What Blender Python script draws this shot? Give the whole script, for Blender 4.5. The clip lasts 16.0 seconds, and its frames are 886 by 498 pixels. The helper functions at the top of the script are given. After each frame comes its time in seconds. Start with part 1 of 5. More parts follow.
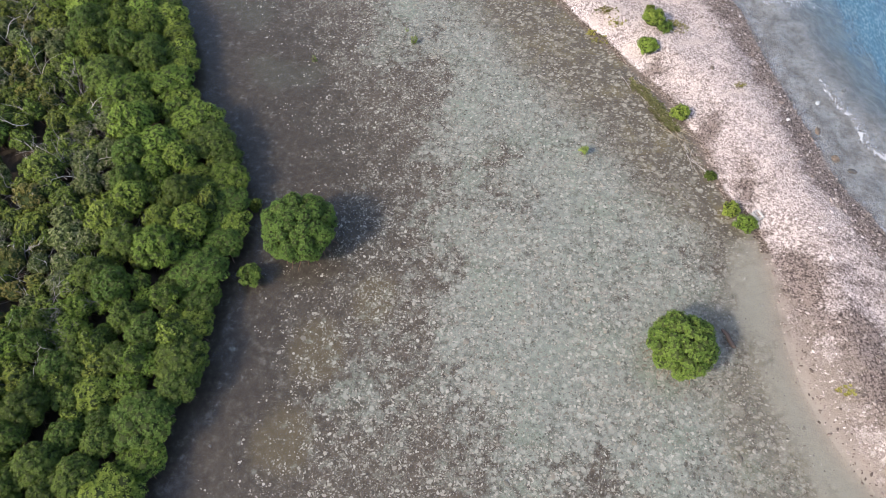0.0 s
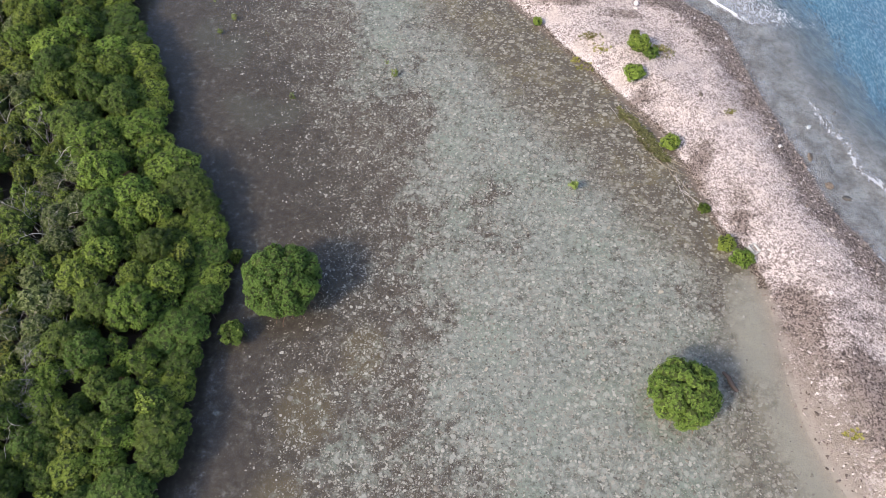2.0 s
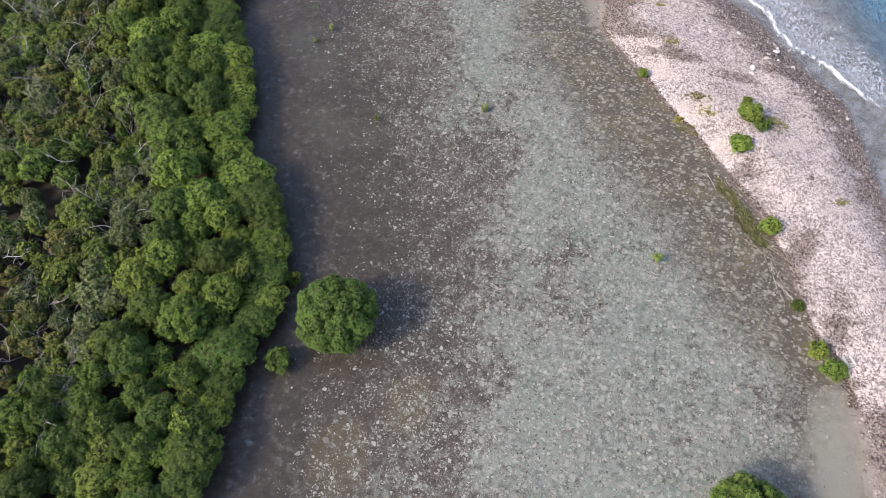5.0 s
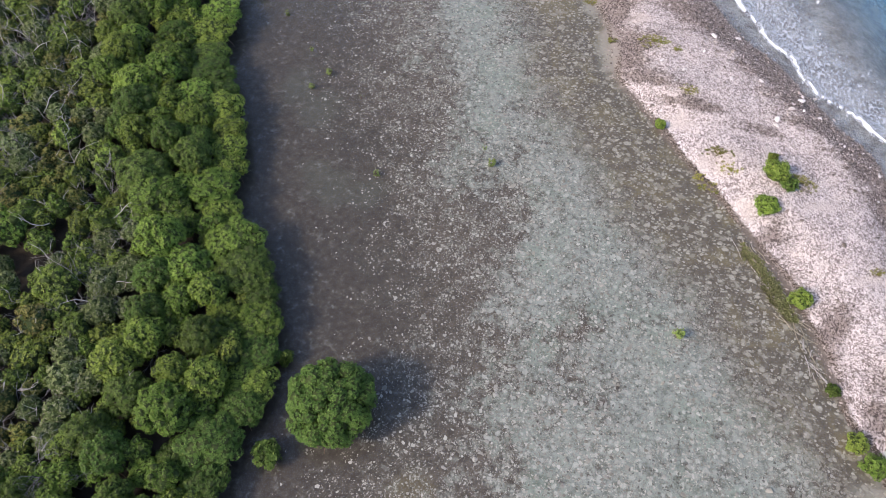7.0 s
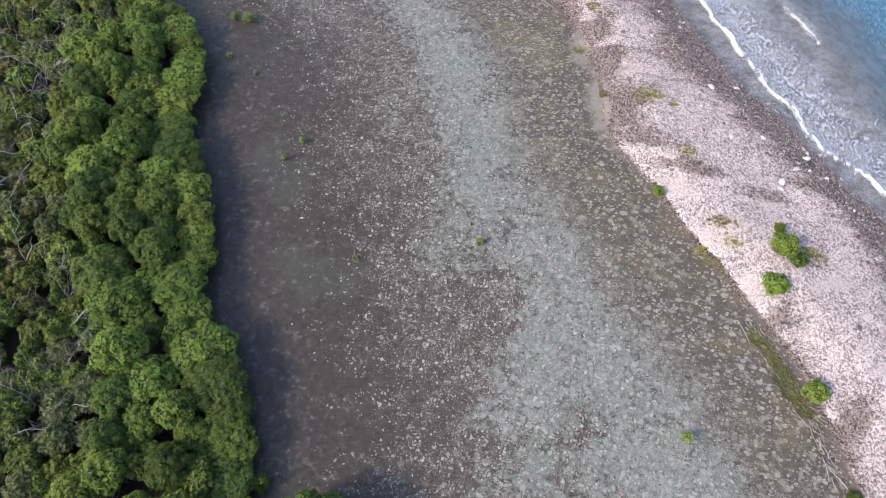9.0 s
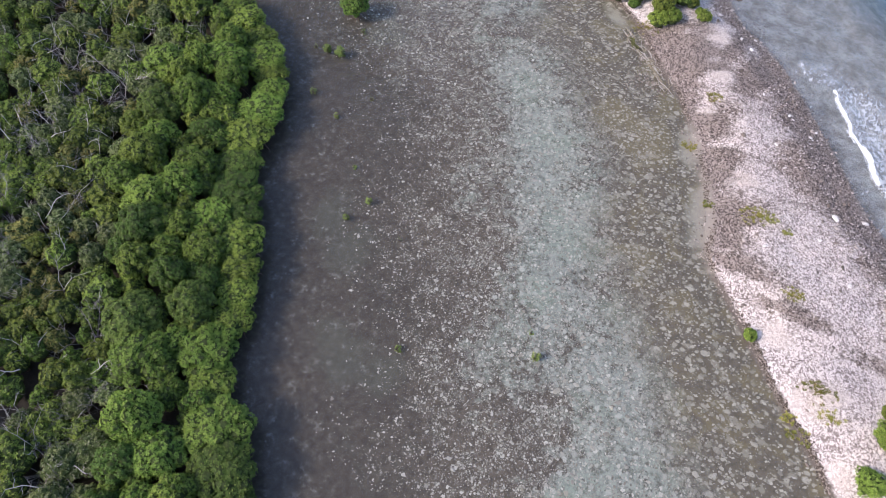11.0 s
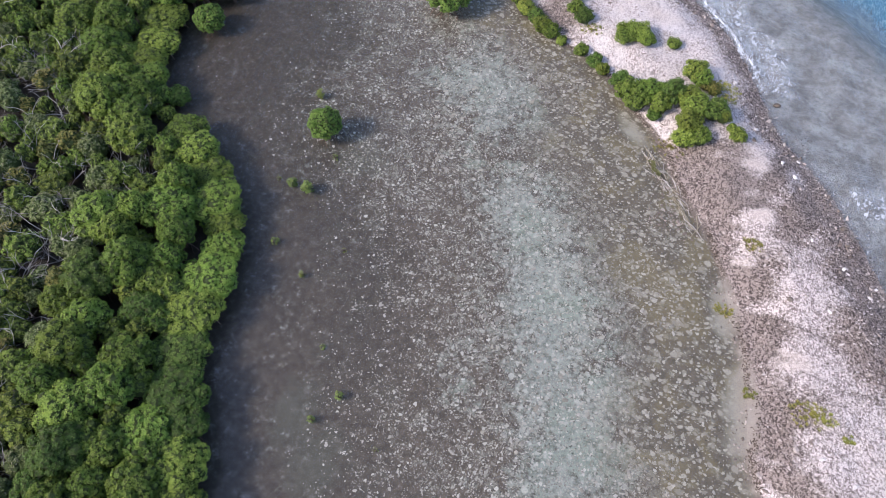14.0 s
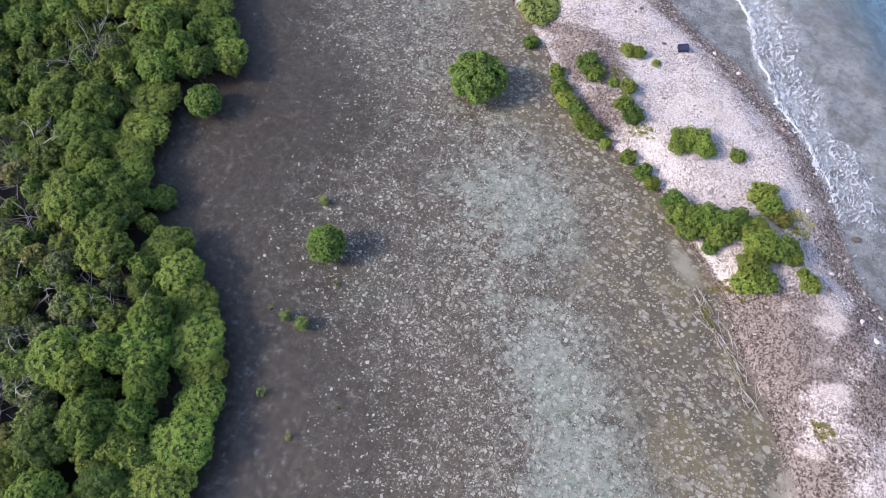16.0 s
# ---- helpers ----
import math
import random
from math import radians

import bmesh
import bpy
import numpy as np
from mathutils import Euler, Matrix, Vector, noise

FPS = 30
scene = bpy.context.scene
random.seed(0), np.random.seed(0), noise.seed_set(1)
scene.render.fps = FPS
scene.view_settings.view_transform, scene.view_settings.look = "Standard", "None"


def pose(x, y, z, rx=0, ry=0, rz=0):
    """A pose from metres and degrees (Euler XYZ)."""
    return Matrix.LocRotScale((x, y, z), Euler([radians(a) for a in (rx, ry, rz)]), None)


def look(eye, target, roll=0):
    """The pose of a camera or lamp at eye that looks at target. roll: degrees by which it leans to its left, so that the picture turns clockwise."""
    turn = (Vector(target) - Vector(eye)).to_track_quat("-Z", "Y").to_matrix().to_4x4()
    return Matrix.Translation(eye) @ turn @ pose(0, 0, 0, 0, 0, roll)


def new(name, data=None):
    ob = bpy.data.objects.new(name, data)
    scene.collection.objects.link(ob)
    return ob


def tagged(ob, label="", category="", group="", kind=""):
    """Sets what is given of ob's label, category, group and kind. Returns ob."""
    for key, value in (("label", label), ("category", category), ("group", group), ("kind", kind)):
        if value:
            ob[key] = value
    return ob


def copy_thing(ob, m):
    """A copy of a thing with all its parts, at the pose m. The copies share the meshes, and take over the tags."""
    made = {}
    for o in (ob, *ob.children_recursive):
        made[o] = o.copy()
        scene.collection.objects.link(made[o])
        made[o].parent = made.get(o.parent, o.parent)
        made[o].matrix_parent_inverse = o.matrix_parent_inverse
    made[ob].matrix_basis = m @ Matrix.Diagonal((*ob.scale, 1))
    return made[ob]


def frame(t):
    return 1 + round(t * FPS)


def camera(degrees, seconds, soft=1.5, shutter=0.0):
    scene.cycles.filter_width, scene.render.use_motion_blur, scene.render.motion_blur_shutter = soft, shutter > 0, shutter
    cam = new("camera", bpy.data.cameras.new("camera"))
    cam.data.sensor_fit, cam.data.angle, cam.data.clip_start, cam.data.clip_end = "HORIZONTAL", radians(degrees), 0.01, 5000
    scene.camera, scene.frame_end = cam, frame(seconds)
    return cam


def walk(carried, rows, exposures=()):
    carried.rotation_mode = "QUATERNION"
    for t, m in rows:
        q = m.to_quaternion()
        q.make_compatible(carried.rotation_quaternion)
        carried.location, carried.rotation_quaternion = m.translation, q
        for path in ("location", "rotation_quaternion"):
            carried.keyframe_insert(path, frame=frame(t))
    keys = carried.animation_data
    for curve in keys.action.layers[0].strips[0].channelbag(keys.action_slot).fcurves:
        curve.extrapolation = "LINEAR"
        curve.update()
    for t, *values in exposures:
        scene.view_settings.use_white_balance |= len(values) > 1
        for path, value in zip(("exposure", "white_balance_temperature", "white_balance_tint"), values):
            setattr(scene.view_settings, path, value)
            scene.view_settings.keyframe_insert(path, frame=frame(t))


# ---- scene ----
cam = camera(66.2, 16.0, soft=0.6)
PATH = [
    (0, (1.591, 0.137, 31.729), (1.503, 1.214, 30.045), -0.2),
    (0.5, (1.467, 0.736, 31.828), (1.385, 1.81, 30.144), -0.1),
    (1, (1.43, 1.398, 31.877), (1.349, 2.475, 30.193), -0.3),
    (1.5, (1.372, 2.141, 31.923), (1.304, 3.22, 30.24), -0.3),
    (2, (1.246, 2.925, 31.941), (1.2, 4.006, 30.259), -0.3),
    (2.5, (1.132, 3.682, 31.955), (1.063, 4.764, 30.275), 0.1),
    (3, (1.083, 4.185, 31.958), (0.951, 5.264, 30.28), 0.5),
    (3.5, (1.03, 4.325, 31.926), (0.869, 5.401, 30.247), 0.8),
    (4, (0.909, 4.562, 31.881), (0.722, 5.635, 30.204), 0.9),
    (4.2, (0.817, 4.781, 31.864), (0.622, 5.852, 30.187), 0.9),
    (6.3, (-0.373, 8.494, 31.064), (-0.603, 9.581, 29.401), 1.4),
    (6.5, (-0.493, 8.978, 31.053), (-0.723, 10.066, 29.391), 1.4),
    (7, (-0.793, 10.297, 31.156), (-1.013, 11.382, 29.49), 1.3),
    (7.5, (-1.063, 11.7, 31.316), (-1.273, 12.782, 29.647), 1.0),
    (8, (-1.343, 13.175, 31.485), (-1.543, 14.252, 29.811), 0.9),
    (8.5, (-1.556, 14.716, 31.66), (-1.746, 15.786, 29.981), 0.8),
    (9, (-1.778, 16.329, 31.799), (-1.965, 17.393, 30.116), 0.7),
    (9.5, (-2.057, 17.947, 31.923), (-2.296, 18.996, 30.237), 1.0),
    (9.7, (-2.176, 18.618, 31.948), (-2.435, 19.657, 30.259), 1.1),
    (11.8, (-3.6, 25.712, 31.786), (-4.029, 26.672, 30.084), 1.2),
    (12, (-3.812, 26.46, 31.771), (-4.244, 27.416, 30.069), 1.0),
    (12.5, (-4.494, 28.456, 31.705), (-4.927, 29.405, 29.998), 0.8),
    (13, (-5.222, 30.504, 31.631), (-5.643, 31.451, 29.92), 0.5),
    (13.5, (-6.027, 32.631, 31.58), (-6.429, 33.575, 29.863), 0.4),
    (14, (-6.847, 34.891, 31.526), (-7.227, 35.83, 29.802), 0.2),
    (14.5, (-7.677, 37.206, 31.456), (-8.054, 38.132, 29.724), -0.1),
    (15, (-8.528, 39.593, 31.344), (-8.911, 40.5, 29.604), -0.4),
    (15.5, (-9.511, 42.071, 31.242), (-9.908, 42.952, 29.49), -0.5),
    (16, (-10.567, 44.593, 31.202), (-10.984, 45.439, 29.439), -0.8),
]
walk(cam, [(t, look(eye, target, roll)) for t, eye, target, roll in PATH], exposures=[(0.0, 0.97, 6300, 13), (4.0, 0.87, 6200, 14), (9.0, 0.90, 5920, 16), (16.0, 1.0, 5800, 16)])

# ---- light ----
SUN_EL, SUN_AZ = 36.5, 219.0  # degrees; azimuth counted from +x towards +y
sun = new("sun", bpy.data.lights.new("sun", "SUN"))
sun.data.energy, sun.data.angle, sun.data.color = 1.76, radians(8.0), (1.0, 0.86, 0.675)
to_sun = Vector((math.cos(radians(SUN_EL)) * math.cos(radians(SUN_AZ)), math.cos(radians(SUN_EL)) * math.sin(radians(SUN_AZ)), math.sin(radians(SUN_EL))))
sun.matrix_world = look(to_sun * 60, (0, 0, 0))
world = bpy.data.worlds.new("world")
scene.world = world
world.use_nodes = True
sky = world.node_tree.nodes.new("ShaderNodeTexSky")
sky.sky_type, sky.sun_disc = "NISHITA", False
sky.sun_elevation, sky.sun_rotation = radians(SUN_EL), radians(90 - SUN_AZ)
sky.air_density, sky.dust_density = 1.0, 3.0
back = world.node_tree.nodes["Background"]
back.inputs["Strength"].default_value = 0.15
world.node_tree.links.new(sky.outputs["Color"], back.inputs["Color"])

# ---- node helpers ----


def shader(name):
    m = bpy.data.materials.new(name)
    m.use_nodes = True
    t = m.node_tree
    for n in list(t.nodes):
        t.nodes.remove(n)
    return m, t


def plug(t, socket, value):
    if isinstance(value, bpy.types.NodeSocket):
        t.links.new(value, socket)
    elif isinstance(value, (tuple, list)) and len(value) == 3 and socket.type == "RGBA":
        socket.default_value = (*value, 1)
    else:
        socket.default_value = value


def add(t, kind, out=0, **ins):
    n = t.nodes.new(kind)
    for key, value in ins.items():
        plug(t, n.inputs[key.replace("_", " ")], value)
    return n.outputs[out]


def grain(t, vec, scale, detail=4.0, rough=0.55, distort=0.0):
    return add(t, "ShaderNodeTexNoise", 0, Vector=vec, Scale=scale, Detail=detail, Roughness=rough, Distortion=distort)


def cobbles(t, vec, scale, share, small, big, soft):
    """Separate stones of uneven size: a mask over scattered cells, and a random tone for each."""
    n = t.nodes.new("ShaderNodeTexVoronoi")
    n.voronoi_dimensions = "2D"
    plug(t, n.inputs["Vector"], vec)
    plug(t, n.inputs["Scale"], scale)
    pick = t.nodes.new("ShaderNodeSeparateColor")
    plug(t, pick.inputs[0], n.outputs["Color"])
    radius = calc(t, "MULTIPLY_ADD", pick.outputs[1], big - small, small)
    mask = ramp(t, n.outputs["Distance"], radius, calc(t, "SUBTRACT", radius, soft))
    return calc(t, "MULTIPLY", mask, calc(t, "LESS_THAN", pick.outputs[0], share)), pick.outputs[2]


def ramp(t, value, a, b, c=0.0, d=1.0):
    n = t.nodes.new("ShaderNodeMapRange")
    n.interpolation_type = "SMOOTHSTEP"
    for k, v in enumerate((value, a, b, c, d)):
        plug(t, n.inputs[k], v)
    return n.outputs[0]


def calc(t, op, a, b=0.0, c=0.0):
    n = t.nodes.new("ShaderNodeMath")
    n.operation = op
    for k, v in enumerate((a, b, c)):
        plug(t, n.inputs[k], v)
    return n.outputs[0]


def blend(t, fac, a, b, mode="MIX"):
    n = t.nodes.new("ShaderNodeMix")
    n.data_type, n.blend_type = "RGBA", mode
    for k, v in ((0, fac), (6, a), (7, b)):
        plug(t, n.inputs[k], v)
    return n.outputs[2]


def attr(t, name):
    n = t.nodes.new("ShaderNodeAttribute")
    n.attribute_name = name
    return n.outputs["Fac"]


def relief(t, height, strength, distance):
    return add(t, "ShaderNodeBump", 0, Height=height, Strength=strength, Distance=distance)


def finish(t, surface):
    o = t.nodes.new("ShaderNodeOutputMaterial")
    t.links.new(surface, o.inputs["Surface"])


# ---- plan: coastlines as x over y ----
FOREST = ((-60.38, -40.37, -0.37, 6.69, 8.03, 9.77, 11.32, 13.56, 17.21, 20.52, 24.46, 28.2, 30.16, 32.55, 35.94, 40.08, 42.64, 44.97, 48.15, 50.89, 54.61, 56.14, 58.53, 59.74, 61.82, 63.74, 65.44, 69.23, 84.59, 145.32),
          (-14.35, -13.34, -12.12, -11.88, -11.44, -11.69, -10.53, -11.17, -11.16, -10.68, -11.69, -14.07, -16.66, -16.83, -18.18, -20.69, -22.25, -22.11, -23.43, -25.5, -30.68, -33.98, -35.05, -34.45, -36.16, -32.91, -33.41, -37.69, -47.12, -87.17))
SHORE = ((-59.87, -0.04, 9.14, 10.6, 13.31, 16.43, 20.03, 22.98, 25.27, 28.67, 32.02, 34.44, 36.36, 38.26, 41.09, 44.37, 46.02, 48.11, 50.08, 53.24, 55.99, 58.7, 60.43, 63.08, 64.39, 66.22, 68.02, 69.32, 71.33, 73.59, 74.99, 77.92, 94.52, 144.93),
          (28.23, 22.74, 20.34, 19.18, 18.19, 17.76, 17.85, 17.44, 15.91, 15.09, 13.84, 12.22, 10.93, 9.34, 7.2, 4.96, 3.39, 3.08, 2.77, 1.58, 0.51, -0.96, -2.93, -4.29, -5.25, -7.67, -8.85, -12.2, -15.55, -17.41, -18.74, -21.97, -34.96, -72.25))
SEA = ((-59.87, 0.13, 20.65, 24.61, 26.72, 30.03, 32.92, 35.68, 39.9, 43.02, 44.89, 48.19, 50.52, 52.78, 55.01, 57.57, 60.11, 64.18, 67.07, 70.53, 72.81, 74.94, 76.99, 79.04, 79.88, 82.18, 94.57, 144.93),
          (44.23, 32.23, 25.65, 24, 22.66, 22.02, 21.29, 20.55, 19.85, 19.28, 17.41, 15.14, 13.65, 11.15, 10.18, 8.66, 7.25, 4.49, 1.39, -0.31, -1.41, -3.22, -5.73, -7.64, -10.4, -12.6, -20.97, -55.25))
DROP = ((-59.87, 0.13, 31.88, 34.19, 38.75, 43.65, 47.95, 54.14, 58.83, 62.49, 68.69, 77.01, 81.56, 86.68, 144.54),
          (49.23, 38.23, 26.97, 25.67, 24.44, 23.58, 21.22, 19.64, 18.52, 16.51, 12.25, 5.72, 0.34, -2.93, -38.44))


def line(table, y):
    ys = np.asarray(y, float)
    return (np.interp(ys - 0.9, *table) + 2 * np.interp(ys, *table) + np.interp(ys + 0.9, *table)) / 4


def off(table, x, y):
    """Distance east of a coastline, about square to it."""
    slope = (line(table, np.asarray(y) + 2.5) - line(table, np.asarray(y) - 2.5)) / 5
    return (np.asarray(x, float) - line(table, y)) / np.sqrt(1 + slope ** 2)


def lump(x, y, size, seed=0):
    """Smooth value noise, 0 to 1, with cells of that size."""
    px, py = np.asarray(x, float) / size + seed * 17.3, np.asarray(y, float) / size - seed * 9.1
    ix, iy = np.floor(px), np.floor(py)
    fx, fy = px - ix, py - iy
    fx, fy = fx * fx * (3 - 2 * fx), fy * fy * (3 - 2 * fy)

    def h(a, b):
        v = np.sin(a * 127.1 + b * 311.7 + seed * 74.7) * 43758.5453
        return v - np.floor(v)
    return (h(ix, iy) * (1 - fx) + h(ix + 1, iy) * fx) * (1 - fy) + (h(ix, iy + 1) * (1 - fx) + h(ix + 1, iy + 1) * fx) * fy


def smooth(v, a, b):
    k = np.clip((np.asarray(v, float) - a) / (b - a), 0, 1)
    return k * k * (3 - 2 * k)


def spots(x, y, table):
    """Largest of several soft elliptic patches (x, y, half width, half depth, turn)."""
    best = np.zeros(np.broadcast(np.asarray(x, float), np.asarray(y, float)).shape)
    for cx, cy, rx, ry, turn in table:
        c, s = math.cos(radians(turn)), math.sin(radians(turn))
        dx, dy = np.asarray(x) - cx, np.asarray(y) - cy
        best = np.maximum(best, 1 - np.sqrt(((dx * c + dy * s) / rx) ** 2 + ((dy * c - dx * s) / ry) ** 2) * 0.5)
    return np.clip(best, 0, 1)


def ground_height(x, y):
    s, e, f = off(SHORE, x, y), off(SEA, x, y), off(FOREST, x, y)
    berm = smooth(s, -0.4, 3.2) * smooth(-e, -0.6, 3.0) * 0.8
    berm *= 0.75 + 0.5 * lump(x, y, 3.5, 1)
    berm += (lump(x, y, 0.9, 2) - 0.5) * 0.13 * smooth(s, -0.2, 1.2) * smooth(-e, -0.8, 0.6)
    lagoon = -0.06 - 0.16 * smooth(-s, 0, 6) * smooth(f, -1, 3) + 0.10 * (lump(x, y, 2.2, 3) - 0.5) * smooth(-s, 0.5, 3)
    wood = 0.14 * smooth(-f, 0, 3)
    shelf = -0.10 - 0.25 * smooth(e, 0, 5) - 2.6 * smooth(off(DROP, x, y), -1, 7) + 0.22 * (lump(x, y, 1.3, 4) - 0.5) * smooth(e, 0, 1.5)
    return np.where(e > 0, shelf * smooth(e, -0.2, 0.8), lagoon * (1 - smooth(s, -0.6, 0.4)) + wood) + berm


def axis(lo, hi, step):
    mid = list(np.arange(lo, hi + step / 2, step))
    reach, grow, out = step, [], lo
    while reach < 900:
        reach *= 1.6
        grow.append(reach)
    far = np.cumsum(grow)
    return np.array(list(lo - far[::-1]) + mid + list(mid[-1] + far))


def build(name, verts, groups, mats, smooth_shade=False):
    """A mesh from arrays: groups of (faces, material slot), all faces of a group with as many corners."""
    me = bpy.data.meshes.new(name)
    verts = np.asarray(verts, np.float32)
    groups = [(np.asarray(f, np.int32), k) for f, k in groups if len(f)]
    loops = np.concatenate([f.ravel() for f, k in groups])
    sizes = np.concatenate([np.full(len(f), f.shape[1]) for f, k in groups])
    me.vertices.add(len(verts))
    me.vertices.foreach_set("co", verts.ravel())
    me.loops.add(len(loops))
    me.loops.foreach_set("vertex_index", loops)
    me.polygons.add(len(sizes))
    me.polygons.foreach_set("loop_start", np.concatenate([[0], np.cumsum(sizes)[:-1]]).astype(np.int32))
    me.polygons.foreach_set("material_index", np.concatenate([np.full(len(f), k) for f, k in groups]).astype(np.int32))
    me.polygons.foreach_set("use_smooth", np.full(len(sizes), smooth_shade))
    me.update(calc_edges=True)
    for m in mats:
        me.materials.append(m)
    return me


def channel(me, name, values):
    a = me.attributes.new(name, "FLOAT", "POINT")
    a.data.foreach_set("value", np.asarray(values, np.float32).ravel())


def sheet(name, xs, ys, height, mats, smooth_shade=True):
    gx, gy = np.meshgrid(xs, ys)
    gz = height(gx, gy)
    n, k = len(xs), len(ys)
    i = (np.arange(k - 1)[:, None] * n + np.arange(n - 1)[None, :]).ravel()
    me = build(name, np.stack([gx, gy, gz], -1).reshape(-1, 3), [(np.stack([i, i + 1, i + n + 1, i + n], 1), 0)], mats, smooth_shade)
    return me, gx.ravel(), gy.ravel()


def part(name, me, parent, label=""):
    ob = new(name, me)
    ob.parent = parent
    return tagged(ob, label)


def thing(name, x, y, z, label, category, group="", turn=0.0, scale=1.0):
    ob = new(name)
    ob.empty_display_size = 0.3
    ob.matrix_basis = pose(x, y, z, 0, 0, turn) @ Matrix.Scale(scale, 4)
    return tagged(ob, label, category, group)


# ---- ground material: mud, marl, sand, rubble and reef in one sheet ----
def ground_material():
    m, t = shader("coast_ground")
    pos = add(t, "ShaderNodeNewGeometry", 0)
    n_big, n_mid, n_fine = grain(t, pos, 0.16, 5, 0.6), grain(t, pos, 0.9, 6, 0.62, 0.4), grain(t, pos, 7.0, 5, 0.65)
    n_grit = grain(t, pos, 26.0, 3, 0.6)
    wob = calc(t, "ADD", calc(t, "MULTIPLY", calc(t, "SUBTRACT", n_big, 0.5), 1.0), calc(t, "MULTIPLY", calc(t, "SUBTRACT", n_mid, 0.5), 0.6))
    u = calc(t, "ADD", attr(t, "across"), calc(t, "MULTIPLY", wob, 0.28))
    # lagoon bed
    bend = add(t, "ShaderNodeTexNoise", 1, Vector=pos, Scale=2.2, Detail=3.0)
    shift = t.nodes.new("ShaderNodeVectorMath")
    shift.operation = "MULTIPLY_ADD"
    plug(t, shift.inputs[0], bend)
    shift.inputs[1].default_value = (0.35, 0.35, 0.0)
    plug(t, shift.inputs[2], pos)
    bent = shift.outputs[0]
    bend2 = add(t, "ShaderNodeTexNoise", 1, Vector=pos, Scale=9.0, Detail=2.0)
    shift2 = t.nodes.new("ShaderNodeVectorMath")
    shift2.operation = "MULTIPLY_ADD"
    plug(t, shift2.inputs[0], bend2)
    shift2.inputs[1].default_value = (0.11, 0.11, 0.0)
    plug(t, shift2.inputs[2], bent)
    bent = shift2.outputs[0]
    mottle = grain(t, pos, 3.2, 8, 0.74)
    spread = grain(t, pos, 0.42, 4, 0.6)
    cloud = grain(t, pos, 0.55, 4, 0.6, 0.8)
    loose = grain(t, pos, 1.3, 4, 0.62)
    lean = calc(t, "ADD", attr(t, "pale"), calc(t, "MULTIPLY", calc(t, "ADD", calc(t, "MULTIPLY", wob, 0.5), calc(t, "ADD", calc(t, "MULTIPLY", calc(t, "SUBTRACT", cloud, 0.5), 1.5), calc(t, "MULTIPLY", calc(t, "SUBTRACT", loose, 0.5), 1.2))), ramp(t, u, 0.1, 0.4)))
    mud = blend(t, ramp(t, mottle, 0.3, 0.7), (0.044, 0.036, 0.028), (0.084, 0.071, 0.056))
    silt = blend(t, ramp(t, mottle, 0.38, 0.62), (0.070, 0.057, 0.044), (0.122, 0.104, 0.081))
    marl = blend(t, ramp(t, mottle, 0.36, 0.64), (0.185, 0.207, 0.182), (0.315, 0.345, 0.305))
    bed = blend(t, ramp(t, u, 0.12, 0.38), mud, silt)
    mask, tone = cobbles(t, bent, 11.0, ramp(t, loose, 0.3, 0.7, 0.08, 0.40), 0.10, 0.42, 0.14)
    bed = blend(t, calc(t, "MULTIPLY", mask, 0.7), bed, blend(t, tone, (0.030, 0.024, 0.019), (0.135, 0.116, 0.092)))
    film = calc(t, "MULTIPLY", ramp(t, calc(t, "ADD", attr(t, "algae"), calc(t, "MULTIPLY", calc(t, "SUBTRACT", loose, 0.5), 1.8)), 0.15, 1.0), 0.5)
    bed = blend(t, film, bed, blend(t, mottle, (0.064, 0.066, 0.050), (0.122, 0.128, 0.100)))
    bed = blend(t, ramp(t, calc(t, "ADD", attr(t, "ochre"), calc(t, "MULTIPLY", calc(t, "SUBTRACT", cloud, 0.5), 0.9)), 0.25, 0.8, 0.0, 0.6), bed, blend(t, mottle, (0.095, 0.078, 0.042), (0.165, 0.138, 0.078)))
    bed = blend(t, ramp(t, calc(t, "ADD", lean, calc(t, "ADD", calc(t, "MULTIPLY", calc(t, "SUBTRACT", mottle, 0.5), 2.2), calc(t, "MULTIPLY", calc(t, "SUBTRACT", grain(t, bent, 1.9, 4, 0.65), 0.5), 1.6))), 0.05, 1.10, 0.0, 0.9), bed, marl)
    tint = ramp(t, calc(t, "ADD", grain(t, pos, 0.3, 3, 0.55), calc(t, "MULTIPLY", calc(t, "SUBTRACT", mottle, 0.5), 0.5)), 0.48, 0.68, 0.0, 0.5)
    bed = blend(t, calc(t, "MULTIPLY", tint, ramp(t, lean, 0.2, 0.6)), bed, (0.215, 0.268, 0.212))
    gate = calc(t, "MULTIPLY", ramp(t, calc(t, "ADD", u, calc(t, "MULTIPLY", calc(t, "SUBTRACT", loose, 0.5), 0.35)), 0.06, 0.42), calc(t, "ADD", 0.35, calc(t, "MULTIPLY", ramp(t, loose, 0.35, 0.62), 0.65)))
    for size_, share, small, big, soft, weight, low, high in (
            (14.0, 0.85, 0.18, 0.52, 0.14, 0.85, (0.125, 0.117, 0.095), (0.40, 0.39, 0.34)),
            (8.0, 0.66, 0.16, 0.52, 0.10, 0.95, (0.17, 0.158, 0.128), (0.46, 0.445, 0.39)),
            (4.3, 0.34, 0.14, 0.46, 0.08, 0.95, (0.25, 0.24, 0.205), (0.50, 0.485, 0.43))):
        mask, tone = cobbles(t, bent, size_, calc(t, "MULTIPLY", gate, share), small, big, soft)
        bed = blend(t, calc(t, "MULTIPLY", mask, weight), bed, blend(t, tone, low, high))
    mask, tone = cobbles(t, bent, 2.7, calc(t, "MULTIPLY", ramp(t, lean, 0.15, 0.6), 0.42), 0.20, 0.50, 0.22)
